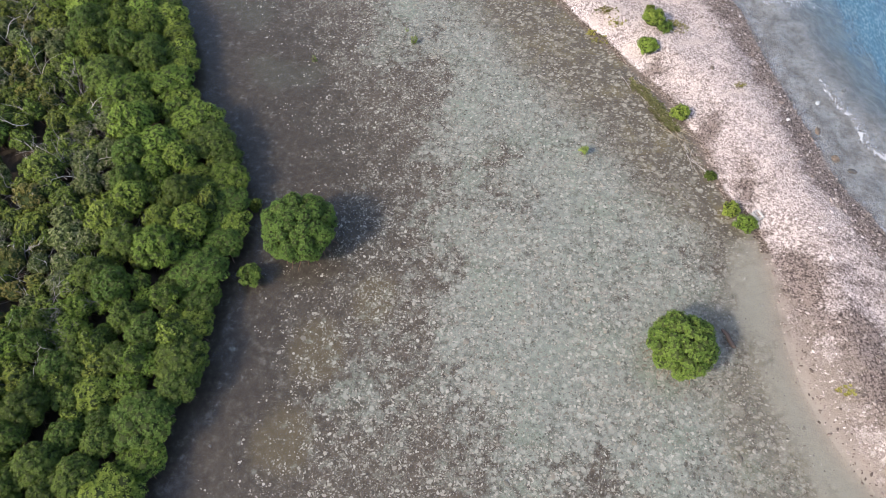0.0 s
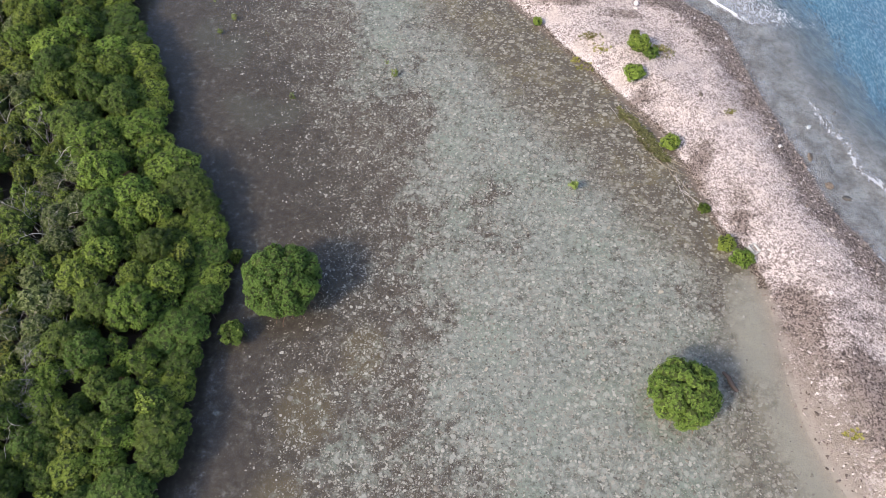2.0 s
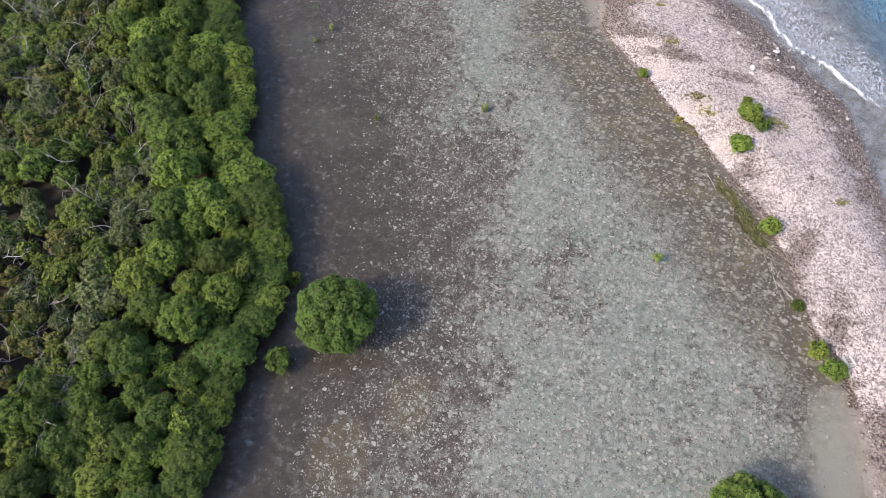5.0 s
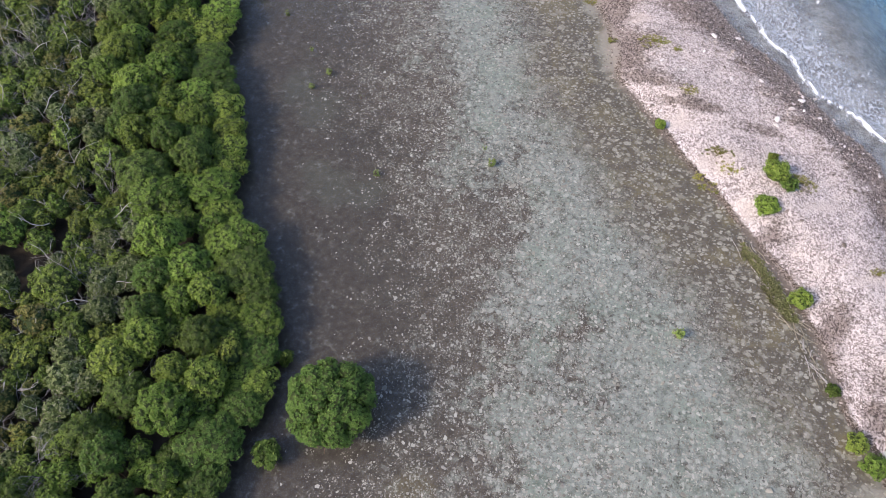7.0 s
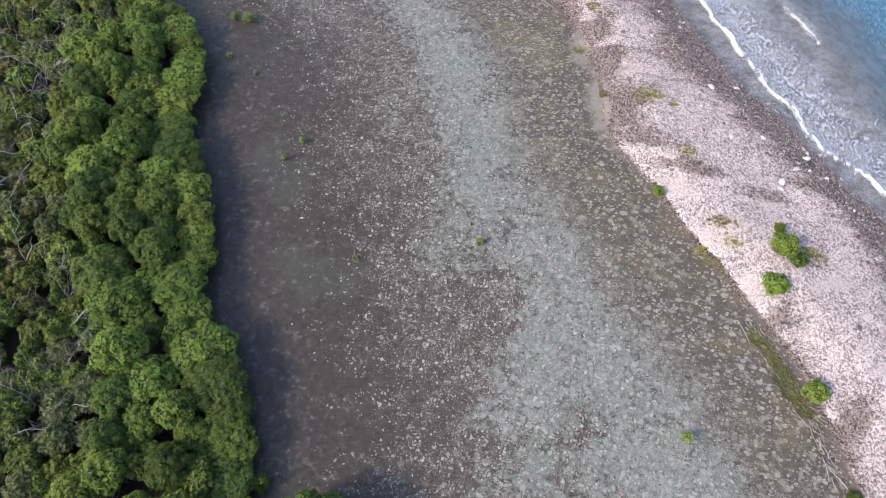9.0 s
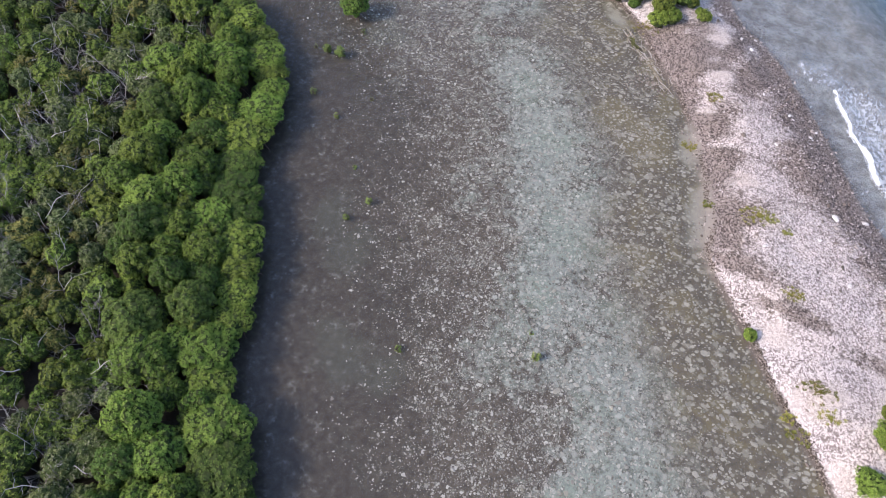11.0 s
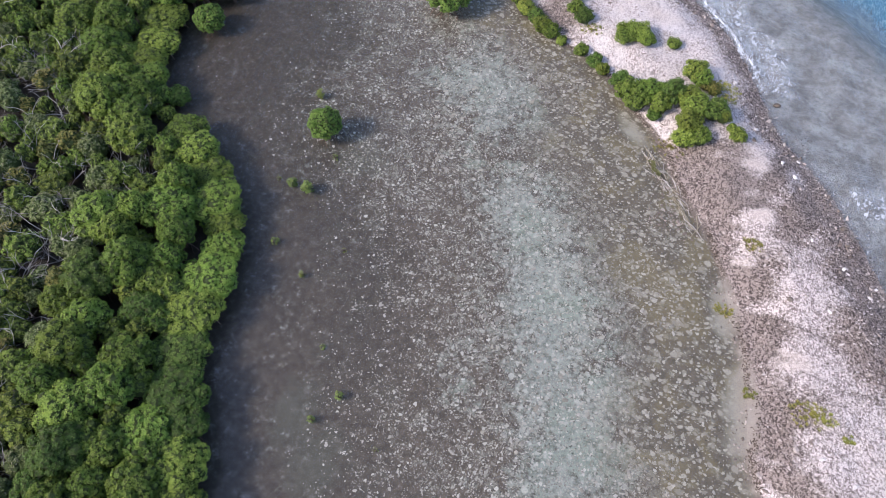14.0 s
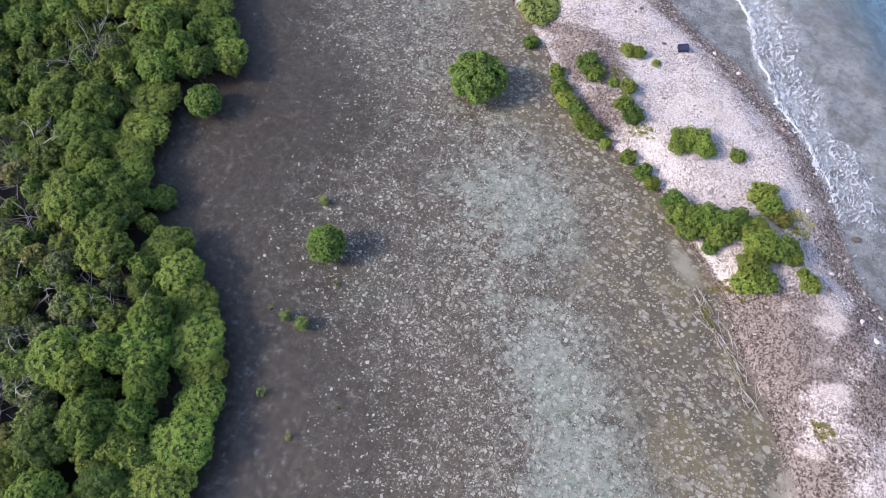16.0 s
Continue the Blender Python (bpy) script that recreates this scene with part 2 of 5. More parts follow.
    bed = blend(t, calc(t, "MULTIPLY", mask, 0.7), bed, blend(t, tone, (0.33, 0.335, 0.295), (0.45, 0.455, 0.405)))
    pits = calc(t, "MULTIPLY", ramp(t, u, 0.24, 0.42), calc(t, "ADD", 0.22, calc(t, "MULTIPLY", ramp(t, spread, 0.62, 0.35), 0.45)))
    pits = calc(t, "MULTIPLY", pits, ramp(t, lean, 0.25, 0.9, 1.0, 0.35))
    mask, tone = cobbles(t, bent, 6.3, pits, 0.10, 0.46, 0.18)
    bed = blend(t, calc(t, "MULTIPLY", mask, 0.78), bed, blend(t, tone, (0.045, 0.040, 0.033), (0.105, 0.095, 0.077)))
    # brown outer strip with pale silted smudges
    edge = blend(t, ramp(t, mottle, 0.3, 0.7), (0.080, 0.070, 0.052), (0.140, 0.122, 0.092))
    edge = blend(t, ramp(t, calc(t, "ADD", cloud, calc(t, "MULTIPLY", attr(t, "ochre"), 0.25)), 0.46, 0.66, 0.0, 0.8), edge, blend(t, mottle, (0.120, 0.100, 0.056), (0.205, 0.174, 0.102)))
    drift_p = add(t, "ShaderNodeMapping", 0, Vector=bent, Rotation=(0, 0, radians(20)), Scale=(0.9, 1.15, 1.0))
    blotch = grain(t, drift_p, 1.5, 4, 0.6, 0.5)
    edge = blend(t, ramp(t, blotch, 0.56, 0.66, 0.0, 0.7), edge, blend(t, mottle, (0.22, 0.203, 0.165), (0.36, 0.338, 0.282)))
    for size_, share, small, big, soft, weight, low, high in (
            (2.2, 0.55, 0.16, 0.50, 0.22, 0.9, (0.22, 0.205, 0.165), (0.39, 0.37, 0.315)),
            (4.6, 0.52, 0.16, 0.50, 0.13, 0.88, (0.20, 0.186, 0.150), (0.44, 0.42, 0.36)),
            (9.0, 0.28, 0.16, 0.46, 0.12, 0.8, (0.05, 0.045, 0.035), (0.42, 0.40, 0.34))):
        mask, tone = cobbles(t, drift_p, size_, share, small, big, soft)
        edge = blend(t, calc(t, "MULTIPLY", mask, weight), edge, blend(t, tone, low, high))
    col = blend(t, ramp(t, u, 0.70, 0.86), bed, edge)
    # shore and berm
    s = calc(t, "ADD", attr(t, "inland"), calc(t, "MULTIPLY", wob, 0.55))
    wet = blend(t, n_fine, (0.075, 0.060, 0.048), (0.19, 0.157, 0.128))
    col = blend(t, ramp(t, s, -0.30, 0.0), col, wet)
    shards_p = add(t, "ShaderNodeMapping", 0, Vector=bent, Rotation=(0, 0, radians(40)), Scale=(1.0, 0.72, 1.0))
    chip = t.nodes.new("ShaderNodeTexVoronoi")
    plug(t, chip.inputs["Vector"], shards_p)
    chip.voronoi_dimensions = "2D"
    chip.inputs["Scale"].default_value = 15.0
    chip2 = t.nodes.new("ShaderNodeTexVoronoi")
    plug(t, chip2.inputs["Vector"], bent)
    chip2.voronoi_dimensions = "2D"
    chip2.inputs["Scale"].default_value = 34.0
    tone_a = add(t, "ShaderNodeSeparateColor", 0, Color=chip.outputs["Color"])
    tone_b = add(t, "ShaderNodeSeparateColor", 0, Color=chip2.outputs["Color"])
    shards = calc(t, "ADD", calc(t, "MULTIPLY", tone_a, 0.6), calc(t, "MULTIPLY", tone_b, 0.4))
    chip_tone = ramp(t, calc(t, "ADD", shards, calc(t, "MULTIPLY", calc(t, "SUBTRACT", n_mid, 0.5), 0.5)), 0.22, 0.70)
    rubble = blend(t, chip_tone, (0.215, 0.172, 0.155), (0.71, 0.63, 0.595))
    rubble = blend(t, calc(t, "MULTIPLY", attr(t, "bleach"), ramp(t, n_mid, 0.3, 0.7, 0.05, 0.6)), rubble, (0.70, 0.655, 0.65))
    sand = blend(t, n_fine, (0.54, 0.45, 0.392), (0.67, 0.585, 0.53))
    brown = blend(t, chip_tone, (0.045, 0.034, 0.029), (0.26, 0.205, 0.175))
    top = blend(t, ramp(t, calc(t, "ADD", attr(t, "sand"), calc(t, "MULTIPLY", wob, 1.1)), 0.42, 0.90, 0.0, 0.7), rubble, sand)
    bare = calc(t, "MULTIPLY", ramp(t, n_mid, 0.50, 0.70), ramp(t, n_big, 0.42, 0.6, 0.0, 0.55))
    top = blend(t, bare, top, sand)
    streak_p = add(t, "ShaderNodeMapping", 0, Vector=pos, Rotation=(0, 0, radians(-26)), Scale=(0.22, 1.0, 1.0))
    streak = grain(t, streak_p, 0.75, 5, 0.65, 0.3)
    dark = calc(t, "ADD", attr(t, "brown"), calc(t, "ADD", calc(t, "MULTIPLY", wob, 0.9), calc(t, "MULTIPLY", calc(t, "SUBTRACT", streak, 0.47), 2.3)))
    dark = calc(t, "ADD", dark, calc(t, "MULTIPLY", calc(t, "SUBTRACT", n_fine, 0.5), 1.1))
    top = blend(t, ramp(t, dark, 0.34, 0.86, 0.0, 0.88), top, brown)
    col = blend(t, ramp(t, calc(t, "ADD", s, calc(t, "MULTIPLY", calc(t, "SUBTRACT", n_fine, 0.5), 0.5)), 0.08, 0.34), col, top)
    col = blend(t, ramp(t, calc(t, "ADD", attr(t, "silted"), calc(t, "MULTIPLY", wob, 1.1)), 0.36, 0.78), col, blend(t, ramp(t, s, -1.2, 0.6), blend(t, mottle, (0.225, 0.216, 0.176), (0.345, 0.335, 0.28)), blend(t, mottle, (0.21, 0.178, 0.146), (0.35, 0.30, 0.255))))
    # reef flat and sea bed
    e = calc(t, "ADD", attr(t, "seaward"), calc(t, "MULTIPLY", wob, 0.9))
    reef = blend(t, ramp(t, n_mid, 0.32, 0.68), (0.25, 0.212, 0.180), (0.46, 0.42, 0.375))
    reef = blend(t, ramp(t, n_fine, 0.5, 0.75, 0, 0.5), reef, (0.42, 0.40, 0.36))
    reef = blend(t, ramp(t, mottle, 0.52, 0.38, 0.0, 0.5), reef, (0.16, 0.135, 0.11))
    col = blend(t, ramp(t, e, -0.2, 0.8), col, reef)
    deep = blend(t, ramp(t, n_mid, 0.4, 0.66), (0.16, 0.20, 0.19), (0.40, 0.46, 0.43))
    col = blend(t, ramp(t, attr(t, "offshore"), -0.5, 4.0), col, deep)
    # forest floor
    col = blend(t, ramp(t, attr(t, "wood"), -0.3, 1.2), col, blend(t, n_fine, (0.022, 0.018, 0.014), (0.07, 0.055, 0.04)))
    bump_h = calc(t, "ADD", calc(t, "MULTIPLY", n_fine, 0.6), calc(t, "MULTIPLY", n_grit, 0.4))
    p = t.nodes.new("ShaderNodeBsdfPrincipled")
    plug(t, p.inputs["Base Color"], col)
    plug(t, p.inputs["Roughness"], ramp(t, s, -0.6, 1.0, 0.6, 0.9))
    plug(t, p.inputs["Specular IOR Level"], 0.25)
    plug(t, p.inputs["Normal"], relief(t, calc(t, "ADD", bump_h, calc(t, "MULTIPLY", shards, 0.8)), ramp(t, s, 0.0, 1.2, 0.3, 0.9), 0.10))
    finish(t, p.outputs[0])
    return m


def water_material(name, sea):
    m, t = shader(name)
    pos = add(t, "ShaderNodeNewGeometry", 0)
    if sea:
        stretch = add(t, "ShaderNodeMapping", 0, Vector=pos, Rotation=(0, 0, radians(25)), Scale=(1.6, 0.55, 1.0))
        w = calc(t, "ADD", calc(t, "MULTIPLY", grain(t, stretch, 0.8, 4, 0.6, 0.5), 0.7), calc(t, "MULTIPLY", grain(t, stretch, 4.0, 4, 0.6), 0.3))
        bump = relief(t, w, 0.9, 0.22)
        depth = attr(t, "offshore")
        wave = grain(t, stretch, 0.45, 5, 0.62, 0.6)
        tone = calc(t, "ADD", depth, calc(t, "MULTIPLY", calc(t, "SUBTRACT", wave, 0.5), 5.0))
        body = blend(t, ramp(t, tone, -1.0, 4.0), (0.295, 0.325, 0.350), (0.056, 0.168, 0.262))
        body = blend(t, ramp(t, grain(t, stretch, 1.6, 5, 0.65), 0.40, 0.66, 0.0, 0.28), body, (0.04, 0.11, 0.16))
        chop = grain(t, stretch, 5.0, 5, 0.7, 0.4)
        body = blend(t, ramp(t, chop, 0.42, 0.66, 0.0, 0.5), body, (0.06, 0.10, 0.14))
        body = blend(t, ramp(t, chop, 0.55, 0.36, 0.0, 0.4), body, (0.36, 0.43, 0.47))
        cover = ramp(t, tone, -2.5, 5.5, 0.05, 0.88)
    else:
        ripple = add(t, "ShaderNodeMapping", 0, Vector=pos, Rotation=(0, 0, radians(-35)), Scale=(3.2, 1.0, 1.0))
        w = grain(t, ripple, 1.7, 3, 0.5, 0.4)
        bump = relief(t, w, ramp(t, attr(t, "breeze"), 0.0, 1.0, 0.06, 1.0), 0.30)
        body, cover = (0.10, 0.11, 0.10), 0.03
    clear = add(t, "ShaderNodeBsdfTransparent", 0, Color=(0.95, 0.945, 0.925) if not sea else (0.86, 0.915, 0.955))
    murk = add(t, "ShaderNodeBsdfDiffuse", 0, Color=body)
    mix = t.nodes.new("ShaderNodeMixShader")
    plug(t, mix.inputs[0], cover)
    plug(t, mix.inputs[1], clear)
    plug(t, mix.inputs[2], murk)
    gloss = add(t, "ShaderNodeBsdfGlossy", 0, Color=(1.0, 1.0, 1.0), Roughness=0.10 if sea else 0.06, Normal=bump)
    facing = add(t, "ShaderNodeLayerWeight", "Facing", Blend=0.5, Normal=bump)
    fres = calc(t, "MULTIPLY_ADD", calc(t, "POWER", facing, 5.0), 0.98, 0.02)
    face = t.nodes.new("ShaderNodeMixShader")
    plug(t, face.inputs[0], fres)
    plug(t, face.inputs[1], mix.outputs[0])
    plug(t, face.inputs[2], gloss)
    last = face.outputs[0]
    if sea:
        lace_p = add(t, "ShaderNodeMapping", 0, Vector=pos, Rotation=(0, 0, radians(30)), Scale=(1.0, 0.6, 1.0))
        bend = add(t, "ShaderNodeTexNoise", 1, Vector=lace_p, Scale=1.1, Detail=3.0)
        shift = t.nodes.new("ShaderNodeVectorMath")
        shift.operation = "MULTIPLY_ADD"
        plug(t, shift.inputs[0], bend)
        shift.inputs[1].default_value = (0.7, 0.7, 0.0)
        plug(t, shift.inputs[2], lace_p)
        f = calc(t, "ADD", attr(t, "foam"), calc(t, "MULTIPLY", calc(t, "SUBTRACT", grain(t, pos, 1.3, 4, 0.6), 0.5), 0.6))
        nets = []
        for size_ in (5.5, 12.0):
            v = t.nodes.new("ShaderNodeTexVoronoi")
            v.voronoi_dimensions = "2D"
            plug(t, v.inputs["Vector"], shift.outputs[0])
            v.inputs["Scale"].default_value = size_
            low = calc(t, "MULTIPLY_ADD", f, -0.50, 0.74)
            nets.append(ramp(t, v.outputs["Distance"], low, calc(t, "ADD", low, 0.28), 0.0, 0.45))
        lace = calc(t, "MAXIMUM", nets[0], nets[1])
        lace = calc(t, "MULTIPLY", lace, ramp(t, f, 0.10, 0.40))
        solid = ramp(t, f, 0.82, 1.02)
        amount = calc(t, "MAXIMUM", lace, solid)
        froth = add(t, "ShaderNodeBsdfDiffuse", 0, Color=(0.78, 0.80, 0.84))
        top = t.nodes.new("ShaderNodeMixShader")
        plug(t, top.inputs[0], amount)
        plug(t, top.inputs[1], last)
        plug(t, top.inputs[2], froth)
        last = top.outputs[0]
    finish(t, last)
    return m


def leaf_material(name, low, high, odd, sheen=0.2, odd_share=0.10):
    m, t = shader(name)
    g = t.nodes.new("ShaderNodeNewGeometry")
    o = t.nodes.new("ShaderNodeObjectInfo")
    col = blend(t, g.outputs["Random Per Island"], low, high)
    col = blend(t, ramp(t, g.outputs["Random Per Island"], 1.0 - odd_share, 1.0 - odd_share + 0.02), col, odd)
    patch = grain(t, g.outputs["Position"], 0.55, 3, 0.6)
    col = blend(t, ramp(t, patch, 0.35, 0.68, 0.0, 0.55), col, high)
    hsv = t.nodes.new("ShaderNodeHueSaturation")
    plug(t, hsv.inputs["Hue"], ramp(t, o.outputs["Random"], 0.0, 1.0, 0.490, 0.514))
    plug(t, hsv.inputs["Value"], ramp(t, calc(t, "FRACT", calc(t, "MULTIPLY", o.outputs["Random"], 7.7)), 0.0, 1.0, 0.78, 1.24))
    plug(t, hsv.inputs["Color"], col)
    p = t.nodes.new("ShaderNodeBsdfPrincipled")
    plug(t, p.inputs["Base Color"], hsv.outputs[0])
    plug(t, p.inputs["Roughness"], 0.48)
    plug(t, p.inputs["Specular IOR Level"], sheen)
    thin = add(t, "ShaderNodeBsdfTranslucent", 0, Color=blend(t, 0.5, hsv.outputs[0], (0.16, 0.24, 0.02)))
    mix = t.nodes.new("ShaderNodeMixShader")
    mix.inputs[0].default_value = 0.2
    plug(t, mix.inputs[1], p.outputs[0])
    plug(t, mix.inputs[2], thin)
    finish(t, mix.outputs[0])
    return m


def rough_material(name, tones, scale=8.0, rough=0.85, bump=0.5, island=True):
    """Stone or wood: a run of tones over pieces, with mottling and relief."""
    m, t = shader(name)
    g = t.nodes.new("ShaderNodeNewGeometry")
    pos = g.outputs["Position"]
    r = g.outputs["Random Per Island"] if island else add(t, "ShaderNodeObjectInfo", "Random")
    col = blend(t, r, tones[0], tones[1])
    for k, tone in enumerate(tones[2:]):
        col = blend(t, ramp(t, calc(t, "FRACT", calc(t, "MULTIPLY", r, 7.31 + 3.7 * k)), 0.62, 0.72), col, tone)
    mott = grain(t, pos, scale, 5, 0.65)
    col = blend(t, ramp(t, mott, 0.35, 0.75, 0.0, 0.55), col, blend(t, 0.5, col, (0.05, 0.042, 0.036)))
    p = t.nodes.new("ShaderNodeBsdfPrincipled")
    plug(t, p.inputs["Base Color"], col)
    plug(t, p.inputs["Roughness"], rough)
    plug(t, p.inputs["Specular IOR Level"], 0.25)
    plug(t, p.inputs["Normal"], relief(t, grain(t, pos, scale * 3, 4, 0.6), bump, 0.03))
    finish(t, p.outputs[0])
    return m


GROUND = ground_material()
LAGOON_WATER, SEA_WATER = water_material("lagoon_water", False), water_material("sea_water", True)
LEAF_BRIGHT = leaf_material("mangrove_leaf", (0.074, 0.124, 0.020), (0.198, 0.266, 0.046), (0.24, 0.29, 0.06), 0.12)
LEAF_LAGOON = leaf_material("lagoon_mangrove_leaf", (0.056, 0.100, 0.019), (0.145, 0.204, 0.039), (0.21, 0.25, 0.055), 0.12)
LEAF_DEEP = leaf_material("dark_mangrove_leaf", (0.040, 0.073, 0.016), (0.100, 0.148, 0.030), (0.16, 0.20, 0.045), 0.12)
LEAF_GREY = leaf_material("grey_leaf", (0.080, 0.108, 0.040), (0.165, 0.195, 0.070), (0.30, 0.28, 0.20), 0.15, 0.2)
LEAF_OLIVE = leaf_material("olive_leaf", (0.105, 0.106, 0.024), (0.215, 0.195, 0.042), (0.22, 0.16, 0.045), 0.3, 0.18)
LEAF_SHORE = leaf_material("shore_leaf", (0.074, 0.110, 0.018), (0.182, 0.226, 0.040), (0.25, 0.26, 0.06), 0.12)
LEAF_DRY = leaf_material("creeper_leaf", (0.15, 0.15, 0.03), (0.27, 0.25, 0.06), (0.36, 0.27, 0.11), 0.2, 0.2)
LEAF_WEED = leaf_material("weed_blade", (0.066, 0.066, 0.028), (0.145, 0.138, 0.058), (0.24, 0.21, 0.11), 0.2)
LEAF_SPROUT = leaf_material("sprout_leaf", (0.10, 0.145, 0.035), (0.21, 0.25, 0.065), (0.30, 0.30, 0.10))
# dark green for the crown cores: the shade inside the leaves as colour
SHADE_CORE = rough_material("inner_foliage", ((0.030, 0.046, 0.011), (0.056, 0.078, 0.017)), 9, 0.9, 1.0)
BARK = rough_material("mangrove_bark", ((0.11, 0.075, 0.055), (0.19, 0.14, 0.11)), 12, 0.85, 0.5)
ROOT = rough_material("prop_root", ((0.13, 0.078, 0.056), (0.21, 0.14, 0.10)), 12, 0.8, 0.4)
DEAD = rough_material("dead_wood", ((0.30, 0.275, 0.26), (0.52, 0.49, 0.46)), 14, 0.85, 0.5)
TWIG = rough_material("grey_twig", ((0.19, 0.165, 0.175), (0.36, 0.325, 0.335)), 14, 0.85, 0.4)
WRACK = rough_material("strand_weed", ((0.040, 0.030, 0.024), (0.125, 0.095, 0.072), (0.30, 0.25, 0.21)), 12, 0.9, 0.5)
DRIFT = rough_material("driftwood", ((0.20, 0.17, 0.12), (0.34, 0.30, 0.22), (0.24, 0.26, 0.09)), 14, 0.85, 0.5)
STONE_BED = rough_material("pale_bed_stone", ((0.16, 0.148, 0.124), (0.42, 0.405, 0.36), (0.22, 0.204, 0.172)), 9, 0.8, 0.5)
CLUMP = rough_material("silted_clump", ((0.24, 0.225, 0.185), (0.40, 0.38, 0.325)), 6, 0.85, 0.4)
CORAL = rough_material("bleached_coral", ((0.40, 0.345, 0.32), (0.70, 0.625, 0.595), (0.30, 0.25, 0.23)), 11, 0.9, 0.7)
CORAL_DARK = rough_material("stained_coral", ((0.105, 0.082, 0.069), (0.28, 0.228, 0.197), (0.42, 0.36, 0.32)), 11, 0.9, 0.7)
BOULDER = rough_material("white_boulder", ((0.58, 0.53, 0.50), (0.76, 0.715, 0.69)), 7, 0.9, 0.7, False)
BOULDER_DARK = rough_material("brown_boulder", ((0.10, 0.08, 0.064), (0.19, 0.155, 0.125)), 7, 0.9, 0.8, False)
PALE_PLASTIC = rough_material("pale_plastic", ((0.50, 0.51, 0.50), (0.56, 0.56, 0.55)), 6, 0.5, 0.1, False)
CRATE = rough_material("slate_plastic", ((0.025, 0.035, 0.075), (0.035, 0.045, 0.09)), 5, 0.5, 0.1, False)

# ---- the setting ----
SAND = ((9.06, 40.01, 2.2, 1.5, -40), (11.31, 36.96, 1.8, 0.9, -55), (0.19, 61.16, 1.6, 1.1, -20), (0.58, 63.39, 1.5, 1.0, 0), (-7.17, 73.57, 1.6, 0.8, -35), (-4.07, 63.92, 0.7, 0.5, 0), (7.73, 42.95, 1.4, 0.9, -30), (4.4, 52.25, 1.3, 0.7, 0),
        (17.64, 33.12, 1.6, 0.6, 0), (15.48, 37.7, 1.8, 0.5, 10))
BROWN = ((-1.7, 60.77, 1.7, 3.2, -28), (4.02, 48.91, 1.3, 2.2, -10), (4.75, 46.56, 2.0, 0.7, -10), (12.49, 35.64, 0.9, 1.6, -35), (15.57, 30.08, 0.7, 2.6, -15), (17.15, 25.61, 0.6, 1.8, -10), (7.85, 44.4, 2.0, 0.5, -5), (11.96, 43.13, 1.6, 0.4, -5),
        (19.04, 19.13, 0.7, 2.2, 0), (-15.95, 75.14, 2.6, 1.4, -40), (-13.66, 71.79, 1.5, 1.4, -40), (1.72, 55.31, 0.8, 1.6, -15), (21.34, 14.93, 1.2, 2.4, 10))
SILTED = ((18.48, 11.75, 2.6, 7.5, 10), (3.36, 50.02, 1.4, 4.2, 8), (1.12, 54.33, 1.0, 2.0, 8), (16.62, 19.08, 1.9, 5.2, -4), (-6.25, 63.87, 0.6, 1.6, 42))

BROWN += ((-2.69, 62.0, 1.3, 2.0, -25), (-0.94, 60.39, 1.0, 2.2, -25), (1.45, 55.51, 1.2, 0.8, 0), (2.38, 64.58, 0.7, 3, -20), (3.85, 61.84, 0.9, 2.4, -20), (4.09, 47.98, 1.4, 0.8, 0), (2.7, 53.24, 0.8, 1.2, -10))
SAND += ((0.54, 61.39, 1.1, 0.7, 0), (-0.04, 63.88, 1.0, 0.8, 0), (1.15, 56.92, 1.0, 0.5, 0), (1.44, 60.3, 1.0, 0.8, 0), (-5.89, 73.55, 1.6, 0.8, -25), (10.49, 40.7, 0.8, 1.0, -40))
PALE_BED = ((1.9, 30.5, 1.0, 1.5, 0), (0.7, 21.4, 1.0, 1.3, 0), (4.5, 17.7, 2.2, 1.9, 0), (-3.4, 11.7, 1.1, 1.2, 0), (-4.7, 37.4, 0.9, 1.7, 0), (6.8, 24.6, 1.4, 1.8, 0), (3.9, 14.3, 2.3, 1.9, 0),
            (-4.9, 48.0, 0.9, 1.5, 10), (1.7, 31.9, 1.0, 1.8, 15), (1.9, 21.5, 1.1, 1.3, 0), (-1.8, 27.1, 0.8, 0.9, 0), (-5.8, 42.6, 1.0, 1.4, 10), (2.4, 30.7, 1.3, 1.4, 0), (0.4, 36.7, 1.0, 1.5, 15))
PALE_BED += ((-6.8, 49.5, 1.2, 1.7, 15), (-5.1, 45.2, 1.0, 1.4, 15), (-3.7, 38.1, 1.1, 1.3, 0), (-10.3, 45.3, 0.8, 1.0, 0), (-15.6, 65.0, 1.1, 0.8, 0), (-18.5, 64.1, 0.9, 0.7, 0), (-14.6, 62.2, 1.1, 0.9, 0),
             (-8.4, 53.5, 1.1, 1.3, 15), (-10.8, 56.2, 0.9, 1.0, 0))
DARK_BED = ((0.8, 19.4, 0.9, 0.8, 0), (-3.5, 27.0, 1.3, 1.5, 0), (-7.3, 30.3, 1.5, 2.0, 0), (2.7, 28.1, 0.8, 0.9, 0), (-12.6, 60.1, 1.5, 1.0, 0), (-18.5, 70.5, 1.6, 1.1, 0), (-15.4, 53.5, 1.5, 1.6, 0),
            (-13.4, 44.4, 1.2, 2.2, 0), (-7.5, 31.4, 1.2, 1.5, 0), (-15.3, 47.8, 1.1, 1.6, 0), (-9.9, 38.9, 1.5, 1.7, 0), (-8.4, 43.2, 1.2, 1.1, 0), (-2.3, 33.3, 1.0, 1.0, 0), (-4.5, 48.8, 0.6, 1.0, 0))
